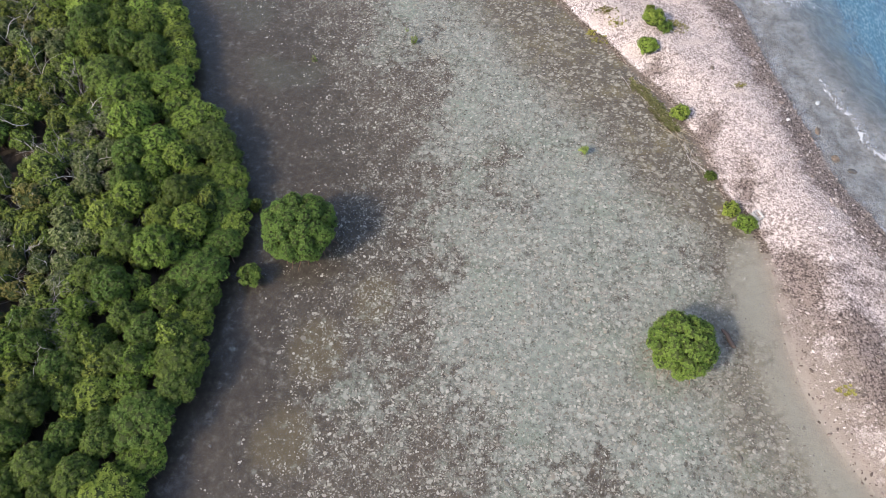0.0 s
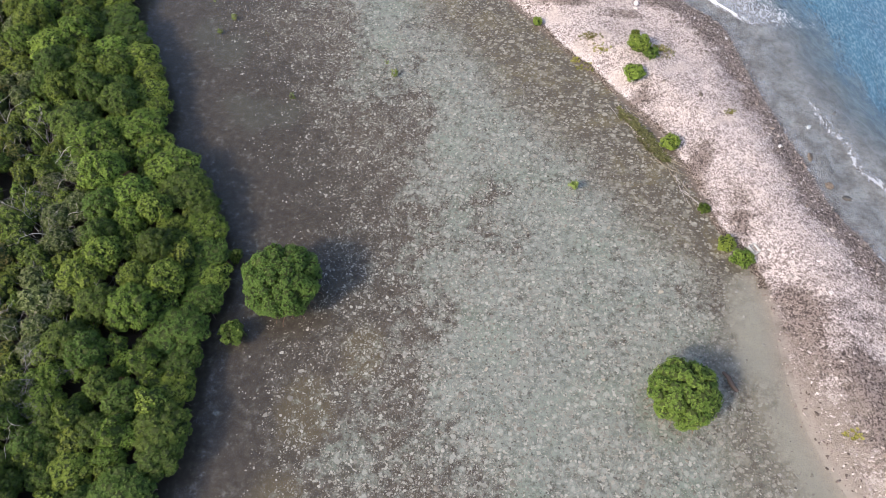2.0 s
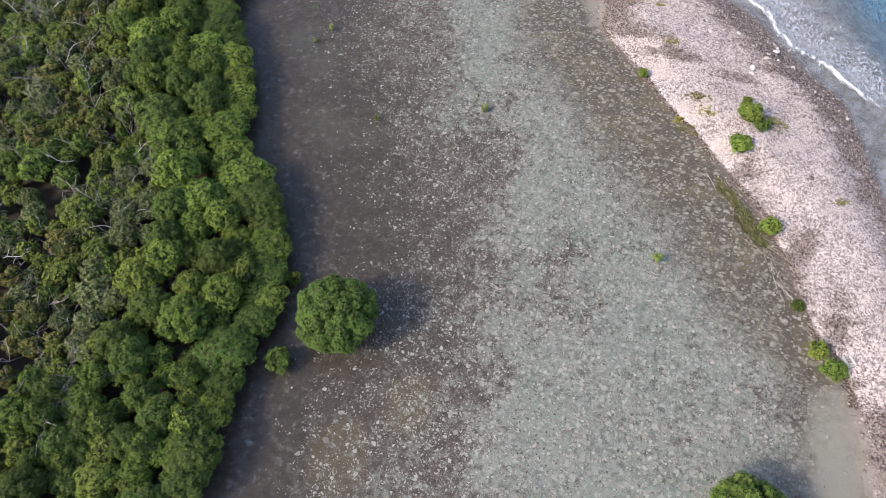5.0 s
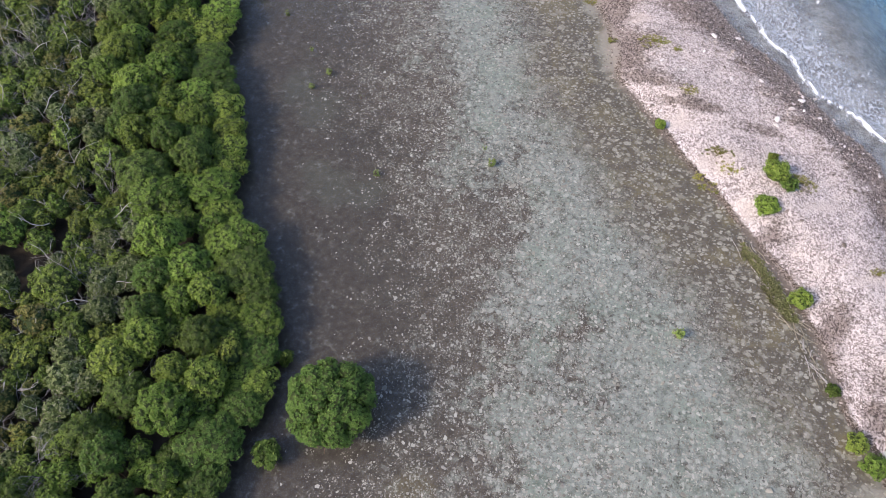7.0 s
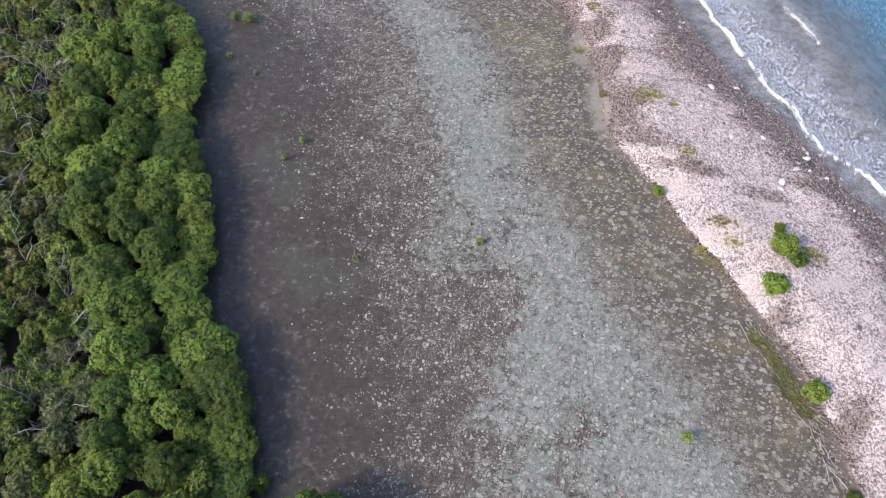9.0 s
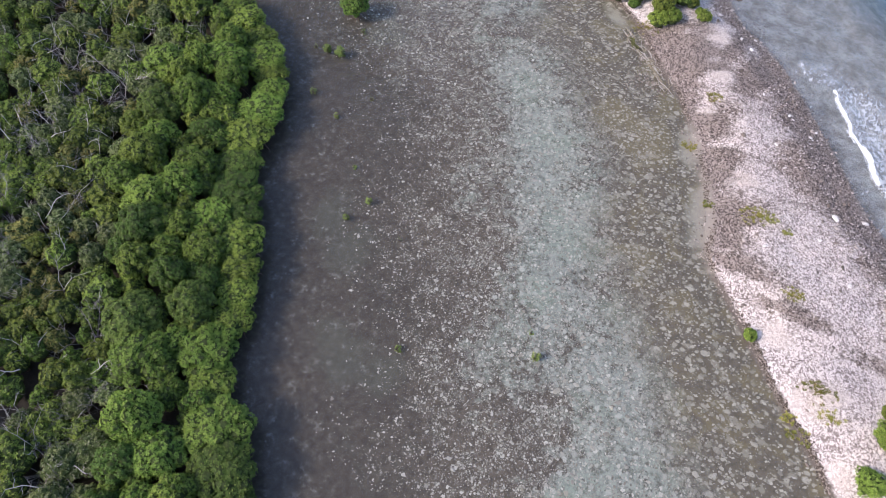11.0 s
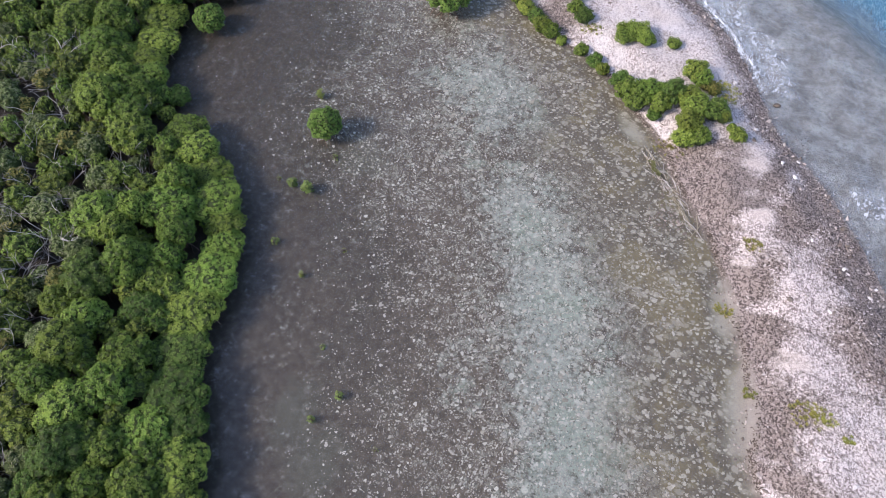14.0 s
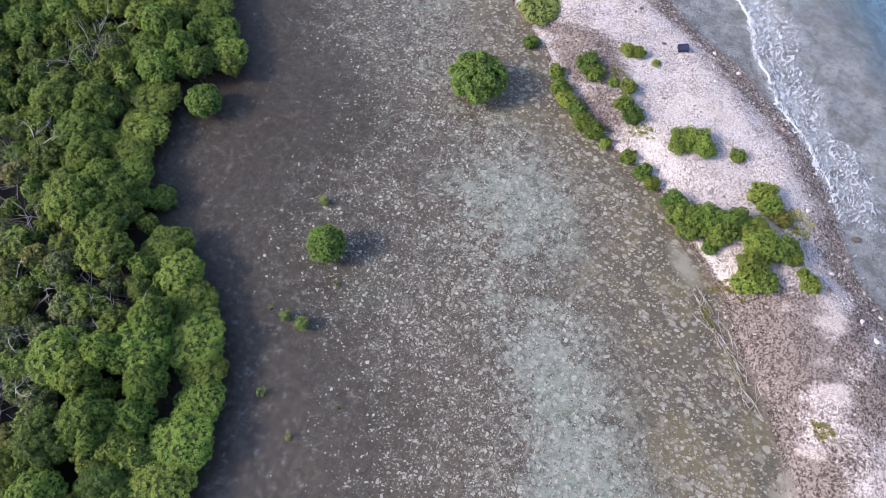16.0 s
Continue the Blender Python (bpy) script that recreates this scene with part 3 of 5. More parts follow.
ALGAE = ((-12.2, 33.5, 1.6, 1.8, 0), (-15.0, 39.5, 1.4, 2.0, 0), (-13.6, 34.0, 1.5, 1.6, 0), (-17.1, 40.9, 1.4, 2.0, 0), (-20.5, 56.1, 1.8, 1.6, 0), (-10.2, 33.6, 1.2, 1.4, 0), (-3.5, 11.7, 1.4, 1.6, 0), (-5.0, 36.5, 1.2, 1.6, 0))
OCHRE = ((-6.0, 13.9, 1.6, 2.2, 0), (-6.8, 9.2, 1.6, 2.0, 0), (-3.5, 17.1, 1.2, 1.8, 0), (-2.2, 53.8, 1.2, 2.0, 10), (-1.3, 54.5, 1.0, 1.6, 10), (-4.2, 55.3, 1.2, 1.4, 0))


def lagoon_span(x, y):
    return np.clip((np.asarray(x) - line(FOREST, y)) / np.maximum(line(SHORE, y) - line(FOREST, y), 1), -0.5, 1.5)


def make_ground():
    me, x, y = sheet("ground", axis(-62, 42, 0.36), axis(-6, 104, 0.36), ground_height, [GROUND])
    span, s, e = lagoon_span(x, y), off(SHORE, x, y), off(SEA, x, y)
    channel(me, "across", span - 0.09 * smooth(y, 20, 36) * smooth(span, 0.62, 0.40) + 0.10 * smooth(y, 24, 10) * smooth(span, 0.05, 0.2) * smooth(span, 0.75, 0.5) - 0.09 * smooth(y, 36, 24) * smooth(span, 0.55, 0.75) * smooth(span, 1.0, 0.93))
    lo = 0.34 + 0.16 * smooth(y, 24, 42)
    band = smooth(span, lo, lo + 0.17) * smooth(span, 0.95 + 0.03 * smooth(y, 34, 22), 0.74 + 0.12 * smooth(y, 34, 22))
    pale = band * (0.22 + 0.50 * lump(x, y, 5.0, 5)) * (1 - 0.25 * smooth(y, 44, 66) + 0.55 * smooth(y, 30, 18))
    gather = np.clip(sum(np.exp(-0.5 * (((x - a) / (1.5 * b_)) ** 2 + ((y - c) / (1.5 * d)) ** 2)) for a, c, b_, d, e_ in PALE_BED), 0, 1.3)
    clear = np.clip(sum(np.exp(-0.5 * (((x - a) / (1.1 * b_)) ** 2 + ((y - c) / (1.1 * d)) ** 2)) for a, c, b_, d, e_ in DARK_BED), 0, 1.2)
    pale = pale + 0.45 * gather - 0.42 * clear
    channel(me, "pale", pale * smooth(y, 130, 70))
    channel(me, "algae", np.maximum(smooth(spots(x, y, ALGAE), 0.2, 0.9), 0.3 * smooth(span, 0.1, 0.2) * smooth(span, 0.5, 0.3)) * smooth(span, 0.03, 0.16))
    channel(me, "ochre", smooth(spots(x, y, OCHRE), 0.2, 0.9))
    channel(me, "silted", spots(x, y, SILTED) * np.where(y > 21, smooth(s, 0.9, 0.1), 1.0))
    channel(me, "inland", s)
    channel(me, "seaward", e)
    channel(me, "bleach", smooth(y, 61, 68) * smooth(e, -0.8, -2.0))
    channel(me, "offshore", off(DROP, x, y))
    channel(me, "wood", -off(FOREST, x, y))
    channel(me, "sand", spots(x, y, SAND))
    reach = np.interp(y, (10, 20, 38, 44, 56, 64, 80), (2.2, 2.2, 2.6, 4.2, 4.2, 2.0, 2.0))
    rim = np.maximum(smooth(e / reach, -1.15, -0.15), smooth(s, 1.7, 0.2) * (0.5 + 0.45 * smooth(y, 46, 50) * smooth(y, 66, 62)))
    channel(me, "brown", np.maximum(rim * 0.95, spots(x, y, BROWN) * (1.0 + 0.4 * smooth(y, 54, 58))) - 0.35 * spots(x, y, SAND) + 0.24 * smooth(y, 44, 50) * smooth(y, 65, 60) + 0.40 * smooth(y, 26, 19))
    tagged(new("ground", me), "lagoon bed of mud and pale marl behind a coral rubble beach ridge", "ground", kind="structure")


FRONTS = (  # breaking edges: y and x along the crest, strength, trail in metres
    ((41.66, 43.56, 45.26, 47.86, 52.06, 56.47, 61.04, 64.74), (22.61, 20.94, 19.16, 16.5, 13.86, 10.97, 9.06, 7.61), 1.0, 5.6),
    ((25.81, 28.77, 31.77, 34.76, 37.23), (26.55, 25.65, 24.7, 23.75, 23.02), 0.62, 1.2),
    ((68.82, 69.85, 71.91, 75.37, 79.05, 84.2, 91.71), (0.83, 0.14, -0.64, -3.27, -6.01, -8.65, -13.99), 0.86, 4.2),
    ((61.06, 62.42, 64.22, 66.44), (7.86, 7.23, 6.56, 5.55), 0.7, 3.6),
    ((56.9, 59.67, 63.28), (17.63, 16.35, 13.94), 0.8, 1.0))


def make_water():
    split = lambda y: (line(SHORE, y) + line(SEA, y)) / 2
    ys = axis(-6, 104, 0.36)
    # lagoon: columns run west from the ridge's middle
    cols = np.array([0, -4, -8, -12, -16, -20, -25, -30, -40, -60, -120, -400, -2500.0])[::-1]
    gx, gy = np.meshgrid(cols, ys[::4])
    gx = gx + split(gy)
    n, k = len(cols), len(ys[::4])
    i = (np.arange(k - 1)[:, None] * n + np.arange(n - 1)[None, :]).ravel()
    quads = np.stack([i, i + 1, i + n + 1, i + n], 1)
    me = build("lagoon_water", np.stack([gx, gy, 0 * gx], -1).reshape(-1, 3), [(quads, 0)], [LAGOON_WATER], True)
    channel(me, "breeze", smooth(gy, 38, 62) * smooth(lagoon_span(gx, gy), 0.75, 0.25))
    tagged(new("lagoon_water", me), "thin sheet of clear still water over the lagoon bed", "water", kind="structure")
    # sea: columns run east
    cols = np.concatenate([np.arange(0, 24, 0.25), [26, 29, 34, 42, 60, 100, 300, 2500.0]])
    gx, gy = np.meshgrid(cols, ys)
    gx = gx + split(gy)
    n, k = len(cols), len(ys)
    i = (np.arange(k - 1)[:, None] * n + np.arange(n - 1)[None, :]).ravel()
    quads = np.stack([i, i + 1, i + n + 1, i + n], 1)
    e = off(SEA, gx, gy)
    foam = 0.30 * smooth(e, 2.0, 0.2) * smooth(e, -1.5, 0.0) * (0.4 + lump(gx, gy, 2.5, 8))
    crest = 0 * gx
    for fy, fx, power, trail in FRONTS:
        d = (gx - np.interp(gy, fy, fx)) * 0.85 + (lump(gx, gy, 1.6, 9) - 0.5) * 0.7
        inside = smooth(gy, fy[0], fy[0] + 2.5) * smooth(gy, fy[-1], fy[-1] - 2.5)
        thick = 0.02 + 0.24 * lump(0 * gy, gy, 3.0, 11)
        lead = smooth(d, -0.12, 0.05) * smooth(d, thick + 0.35, thick)
        lace = smooth(d, -0.05, 0.2) * (1 - smooth(d, 0.3 * trail, trail * (0.7 + 0.6 * lump(gx, gy, 2.0, 12)))) * 0.68
        foam = np.maximum(foam, inside * power * np.maximum(lead * 1.15, lace))
        crest += inside * power * 0.16 * np.exp(-((d - 0.35) / 0.5) ** 2)
    swell = 0.10 * np.sin(off(DROP, gx, gy) * 1.3 + 2 * lump(gx, gy, 6, 13)) * smooth(e, 2, 7) * smooth(gx, 300, 60)
    me = build("sea_water", np.stack([gx, gy, 0.0 + crest + swell], -1).reshape(-1, 3), [(quads, 0)], [SEA_WATER], True)
    channel(me, "offshore", off(DROP, gx, gy))
    channel(me, "foam", foam)
    tagged(new("sea_water", me), "blue-green sea with foam breaking on a reef flat", "water", kind="structure")


make_ground()
make_water()

# ---- plant meshes ----
def tube(store, path, radii, sides=5):
    """Adds a bent tapering tube to store = [verts, quads]."""
    verts, quads = store
    path = [Vector(p) for p in path]
    base = len(verts)
    for k, p in enumerate(path):
        d = (path[min(k + 1, len(path) - 1)] - path[max(k - 1, 0)]).normalized()
        a = d.cross(Vector((0.3, 0.2, 1) if abs(d.z) < 0.9 else (1, 0, 0))).normalized()
        b = d.cross(a)
        for s in range(sides):
            q = 2 * math.pi * s / sides
            verts.append(tuple(p + (a * math.cos(q) + b * math.sin(q)) * radii[k]))
    for k in range(len(path) - 1):
        for s in range(sides):
            i, j = base + k * sides + s, base + k * sides + (s + 1) % sides
            quads.append((i, j, j + sides, i + sides))


def tube_mesh(name, store, material):
    return build(name, store[0], [(store[1], 0)], [material], True)


bm = bmesh.new()
bmesh.ops.create_icosphere(bm, subdivisions=2, radius=1)
ICO2_V, ICO2_F = np.array([v.co[:] for v in bm.verts]), np.array([[v.index for v in f.verts] for f in bm.faces])
bm.free()
bm = bmesh.new()
bmesh.ops.create_icosphere(bm, subdivisions=1, radius=1)
ICO_V, ICO_F = np.array([v.co[:] for v in bm.verts]), np.array([[v.index for v in f.verts] for f in bm.faces])
bm.free()


def rosettes(points, normals, size, per, rng, lift=0.45, corners=3):
    """Whorls of leaves, each a blade of three or four corners. Returns verts and faces."""
    n = len(points)
    up = normals + np.array([0, 0, lift]) + rng.normal(0, 0.22, (n, 3))
    up /= np.linalg.norm(up, axis=1, keepdims=True)
    side = np.cross(up, rng.normal(0, 1, (n, 3)))
    side /= np.linalg.norm(side, axis=1, keepdims=True)
    other = np.cross(up, side)
    scale = size * rng.uniform(0.7, 1.25, n)
    verts = []
    for k in range(per):
        a = 2 * np.pi * (k + rng.uniform(-0.3, 0.3, n)) / per
        tilt = rng.uniform(0.05, 0.48, n)[:, None]
        d = side * np.cos(a)[:, None] + other * np.sin(a)[:, None]
        across = -side * np.sin(a)[:, None] + other * np.cos(a)[:, None]
        d = d * (1 - 0.35 * tilt) + up * tilt
        s = scale[:, None]
        wide = 0.30 * s
        if corners == 4:
            verts.append(np.stack([points + d * s * 0.06, points + d * s * 0.55 + across * wide, points + d * s, points + d * s * 0.55 - across * wide], 1))
        else:
            verts.append(np.stack([points + d * s * 0.02, points + d * s * 0.9 + across * wide * 1.25, points + d * s * 1.02 - across * wide * 1.1], 1))
    v = np.concatenate(verts, 0)
    return v.reshape(-1, 3), np.arange(len(v) * corners).reshape(-1, corners)


def crown_mesh(name, seed, radius, tall, middle, lobes, lobe_size, leaf, per_area, mats, per=5, low=-0.35, core=0.86, rough=0.22, corners=3):
    """A domed crown: many leafy lobes on an ellipsoid round (0, 0, middle), over added dark core blobs."""
    rng = np.random.default_rng(seed)
    k = np.arange(lobes) + 0.5
    z = 1 - (1 - low) * k / lobes
    a = k * 2.39996 + rng.uniform(-0.35, 0.35, lobes)
    r = np.sqrt(1 - z ** 2)
    d = np.stack([r * np.cos(a), r * np.sin(a), z], 1)
    reach = rng.uniform(1 - rough, 1.0, lobes)[:, None]
    lr = lobe_size * rng.uniform(0.75, 1.3, lobes)
    axes = np.array([max(radius - lobe_size * 0.9, 0.05), max(radius - lobe_size * 0.9, 0.05), max(tall - lobe_size * 0.8, 0.05)])
    cen = d * reach * axes + np.array([0, 0, middle])
    pts, nor = [], []
    for c, q in zip(cen, lr):
        m = max(6, int(4 * math.pi * q * q * per_area))
        w = rng.normal(0, 1, (m, 3))
        w /= np.linalg.norm(w, axis=1, keepdims=True)
        p = c + w * np.array([1, 1, 0.85]) * (q * rng.uniform(0.84, 1.06, m))[:, None]
        gap = np.linalg.norm((p[:, None] - cen[None]) / np.array([1, 1, 0.85]), axis=2) / lr[None]
        outward = (w * (p - np.array([0, 0, middle - 0.3 * tall])) / axes).sum(1)
        keep = (gap.min(1) > 0.82) & (outward > -0.15) & (p[:, 2] > middle - tall * 0.75)
        pts.append(p[keep])
        nor.append(w[keep])
    pts, nor = np.concatenate(pts), np.concatenate(nor)
    lv, lf = rosettes(pts, nor, leaf, per, rng, 0.45, corners)
    groups, verts = [(lf, 0)], [lv]
    # added blobs that close the crown; their dark colour stands in for inner shade
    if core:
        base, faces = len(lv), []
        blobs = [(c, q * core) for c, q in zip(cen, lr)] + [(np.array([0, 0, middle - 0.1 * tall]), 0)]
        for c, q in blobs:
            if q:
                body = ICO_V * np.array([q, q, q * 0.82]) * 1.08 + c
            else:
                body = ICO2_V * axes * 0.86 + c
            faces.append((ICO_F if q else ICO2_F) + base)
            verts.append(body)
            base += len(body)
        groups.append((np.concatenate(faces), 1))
    return build(name, np.concatenate(verts), groups, mats)


def stem_mesh(name, seed, radius, tall, material, limbs=6, thick=0.07):
    rng = random.Random(seed)
    store = [[], []]
    for k in range(limbs):
        a = 2 * math.pi * (k + rng.random() * 0.6) / limbs
        r = radius * rng.uniform(0.35, 0.7)
        x, y = math.cos(a), math.sin(a)
        tube(store, [(0.12 * x, 0.12 * y, -0.1), (0.3 * r * x, 0.3 * r * y, tall * 0.35), (r * x + rng.uniform(-.1, .1), r * y, tall * rng.uniform(0.7, 0.95))], [thick, thick * 0.75, thick * 0.3])
    foot, caps = len(store[0]), []
    store[0].append((0, 0, -0.12))
    for k in range(limbs):  # the limbs fork from one foot
        caps += [(15 * k + q, 15 * k + (q + 1) % 5, foot) for q in range(5)]
    return build(name, store[0], [(store[1], 0), (caps, 0)], [material], True)


def root_path(rng, radius, k, count, high):
    """The arch of one prop root from the stem down into the mud."""
    a = 2 * math.pi * (k + rng.uniform(-0.4, 0.4)) / count
    r0, r1 = radius * rng.uniform(0.1, 0.45), radius * rng.uniform(0.75, 1.02)
    x, y, h = math.cos(a), math.sin(a), high * rng.uniform(0.6, 1.1)
    bend = rng.uniform(-0.2, 0.2)
    return [(r0 * x, r0 * y, h), ((r0 * 0.5 + r1 * 0.5) * x - bend * y, (r0 * 0.5 + r1 * 0.5) * y + bend * x, h * 0.85), (r1 * 0.92 * x, r1 * 0.92 * y, h * 0.3), (r1 * x, r1 * y, -0.25)]


def root_mesh(name, seed, radius, count, material, thick=0.025, high=0.7):
    """Arching prop roots round the foot of a mangrove."""
    rng = random.Random(seed)
    store = [[], []]
    for k in range(count):
        tube(store, root_path(rng, radius, k, count, high), [thick * 1.1, thick, thick, thick * 0.8], 4)
    return tube_mesh(name, store, material)


def snag_mesh(name, seed, tall, spread, material, thick=0.03, levels=2):
    """Bare forking dead branches."""
    rng = random.Random(seed)
    store = [[], []]

    def fork(p, d, length, r, level):
        pts, rad = [p], [r]
        for k in range(3):
            d = (d + Vector((rng.uniform(-.42, .42), rng.uniform(-.42, .42), rng.uniform(-.28, .30)))).normalized()
            p = p + d * length / 3
            pts.append(p)
            rad.append(r * (1 - 0.22 * (k + 1)))
        tube(store, pts, rad, 4)
        if level:
            for k in range(rng.choice((2, 3, 3))):
                q = pts[rng.choice((1, 2, 3))]
                fork(q, (d + Vector((rng.uniform(-1, 1), rng.uniform(-1, 1), rng.uniform(-.35, .55)))).normalized(), length * rng.uniform(0.45, 0.75), r * 0.55, level - 1)
    for k in range(4):
        a = 2 * math.pi * (k + rng.random()) / 4
        fork(Vector((0, 0, 0)), Vector((math.cos(a) * spread, math.sin(a) * spread, 1)).normalized(), tall * rng.uniform(0.6, 0.9), thick, levels)
    return tube_mesh(name, store, material)


def leaner_mesh(name, seed, long_, material, thick=0.05):
    """A dead bent trunk lying over into the thicket, with a few bare limbs."""
    rng = random.Random(seed)
    store = [[], []]
    p, d, pts = Vector((0, 0, 0.3)), Vector((1, 0, 0.75)).normalized(), []
    for k in range(7):
        pts.append(p)
        d = (d + Vector((rng.uniform(-.3, .3), rng.uniform(-.45, .45), rng.uniform(-.28, .16)))).normalized()
        p = p + d * long_ / 6
    tube(store, pts, [thick * (1 - 0.11 * k) for k in range(7)], 5)
    for k in (2, 3, 4, 5, 6):
        q, e, limb = pts[k], Vector((rng.uniform(-.3, .9), rng.choice((-1, 1)) * rng.uniform(.4, 1), rng.uniform(.1, .9))).normalized(), []
        for j in range(4):
            limb.append(q)
            e = (e + Vector((rng.uniform(-.5, .5), rng.uniform(-.5, .5), rng.uniform(-.3, .3)))).normalized()
            q = q + e * long_ * 0.09
        tube(store, limb, [thick * 0.5, thick * 0.4, thick * 0.3, thick * 0.15], 4)
    return tube_mesh(name, store, material)


def plant(name, label, category, group, crown, stem, roots=None):
    ob = thing(name, 0, 0, 0, label, category, group)
    part("crown", crown, ob)
    part("trunk", stem, ob)
    if roots:
        part("root_tangle", roots, ob)
    return ob


PLACED = {}


def put(key, maker, x, y, turn, scale, z=None, label="", flat=1.0):
    """Places a plant of a kind: the first one is the original, the others copies that share its meshes."""
    zz = float(ground_height(x, y)) if z is None else z
    m = pose(x, y, zz, 0, 0, turn) @ Matrix.Diagonal((scale, scale, scale * flat, 1))
    if key not in PLACED:
        ob = PLACED[key] = maker()
        ob.matrix_basis = m
    else:
        ob = copy_thing(PLACED[key], Matrix())
        ob.matrix_basis = m
    return tagged(ob, label)


# ---- mangrove forest ----
FRINGE_LABEL = "dense bright green mangrove tree at the lagoon edge"
KINDS = {}
for v in range(6):
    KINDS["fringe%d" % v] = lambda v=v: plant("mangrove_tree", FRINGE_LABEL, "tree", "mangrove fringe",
        crown_mesh("crown", 20 + v, 1.4, 1.25, 1.7, 42, 0.31, 0.085, 62, [LEAF_BRIGHT if v % 3 else LEAF_DEEP, SHADE_CORE], 4, -0.35, 0.80, 0.22), stem_mesh("trunk", 20 + v, 1.4, 2.5, BARK), root_mesh("root_tangle", 20 + v, 1.15, 9, BARK, 0.025, 0.8))
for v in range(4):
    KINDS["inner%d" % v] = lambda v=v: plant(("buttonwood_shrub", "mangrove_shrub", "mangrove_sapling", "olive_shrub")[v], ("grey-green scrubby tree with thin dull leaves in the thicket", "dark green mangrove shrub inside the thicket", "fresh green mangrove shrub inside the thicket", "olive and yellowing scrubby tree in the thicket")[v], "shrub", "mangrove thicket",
        crown_mesh("crown", 40 + v, 1.3, 1.2, 1.45, 21, 0.31, 0.105, 30, [(LEAF_GREY, LEAF_SHORE, LEAF_BRIGHT, LEAF_OLIVE)[v], SHADE_CORE], 4, -0.15, 0.74, 0.52), stem_mesh("trunk", 40 + v, 1.3, 2.2, BARK, 7, 0.045))
for v in range(4):
    KINDS["snag%d" % v] = lambda v=v: tagged(new("dead_tree", snag_mesh("dead_tree", 60 + v, 2.3, 1.1, DEAD)), "bare bleached dead branches in the thicket", "dead tree", "dead branches")
for v in range(4):
    KINDS["leaner%d" % v] = lambda v=v: tagged(new("fallen_tree", leaner_mesh("fallen_tree", 80 + v, 2.8, DEAD)), "bleached crooked dead trunk leaning through the thicket", "dead tree", "dead trunks")
for v in range(3):
    KINDS["twigs%d" % v] = lambda v=v: tagged(new("twig_tangle", snag_mesh("twig_tangle", 90 + v, 1.7, 1.9, TWIG, 0.017, 3)), "tangle of fine grey leafless twigs in the thicket", "dead tree", "twig tangles")


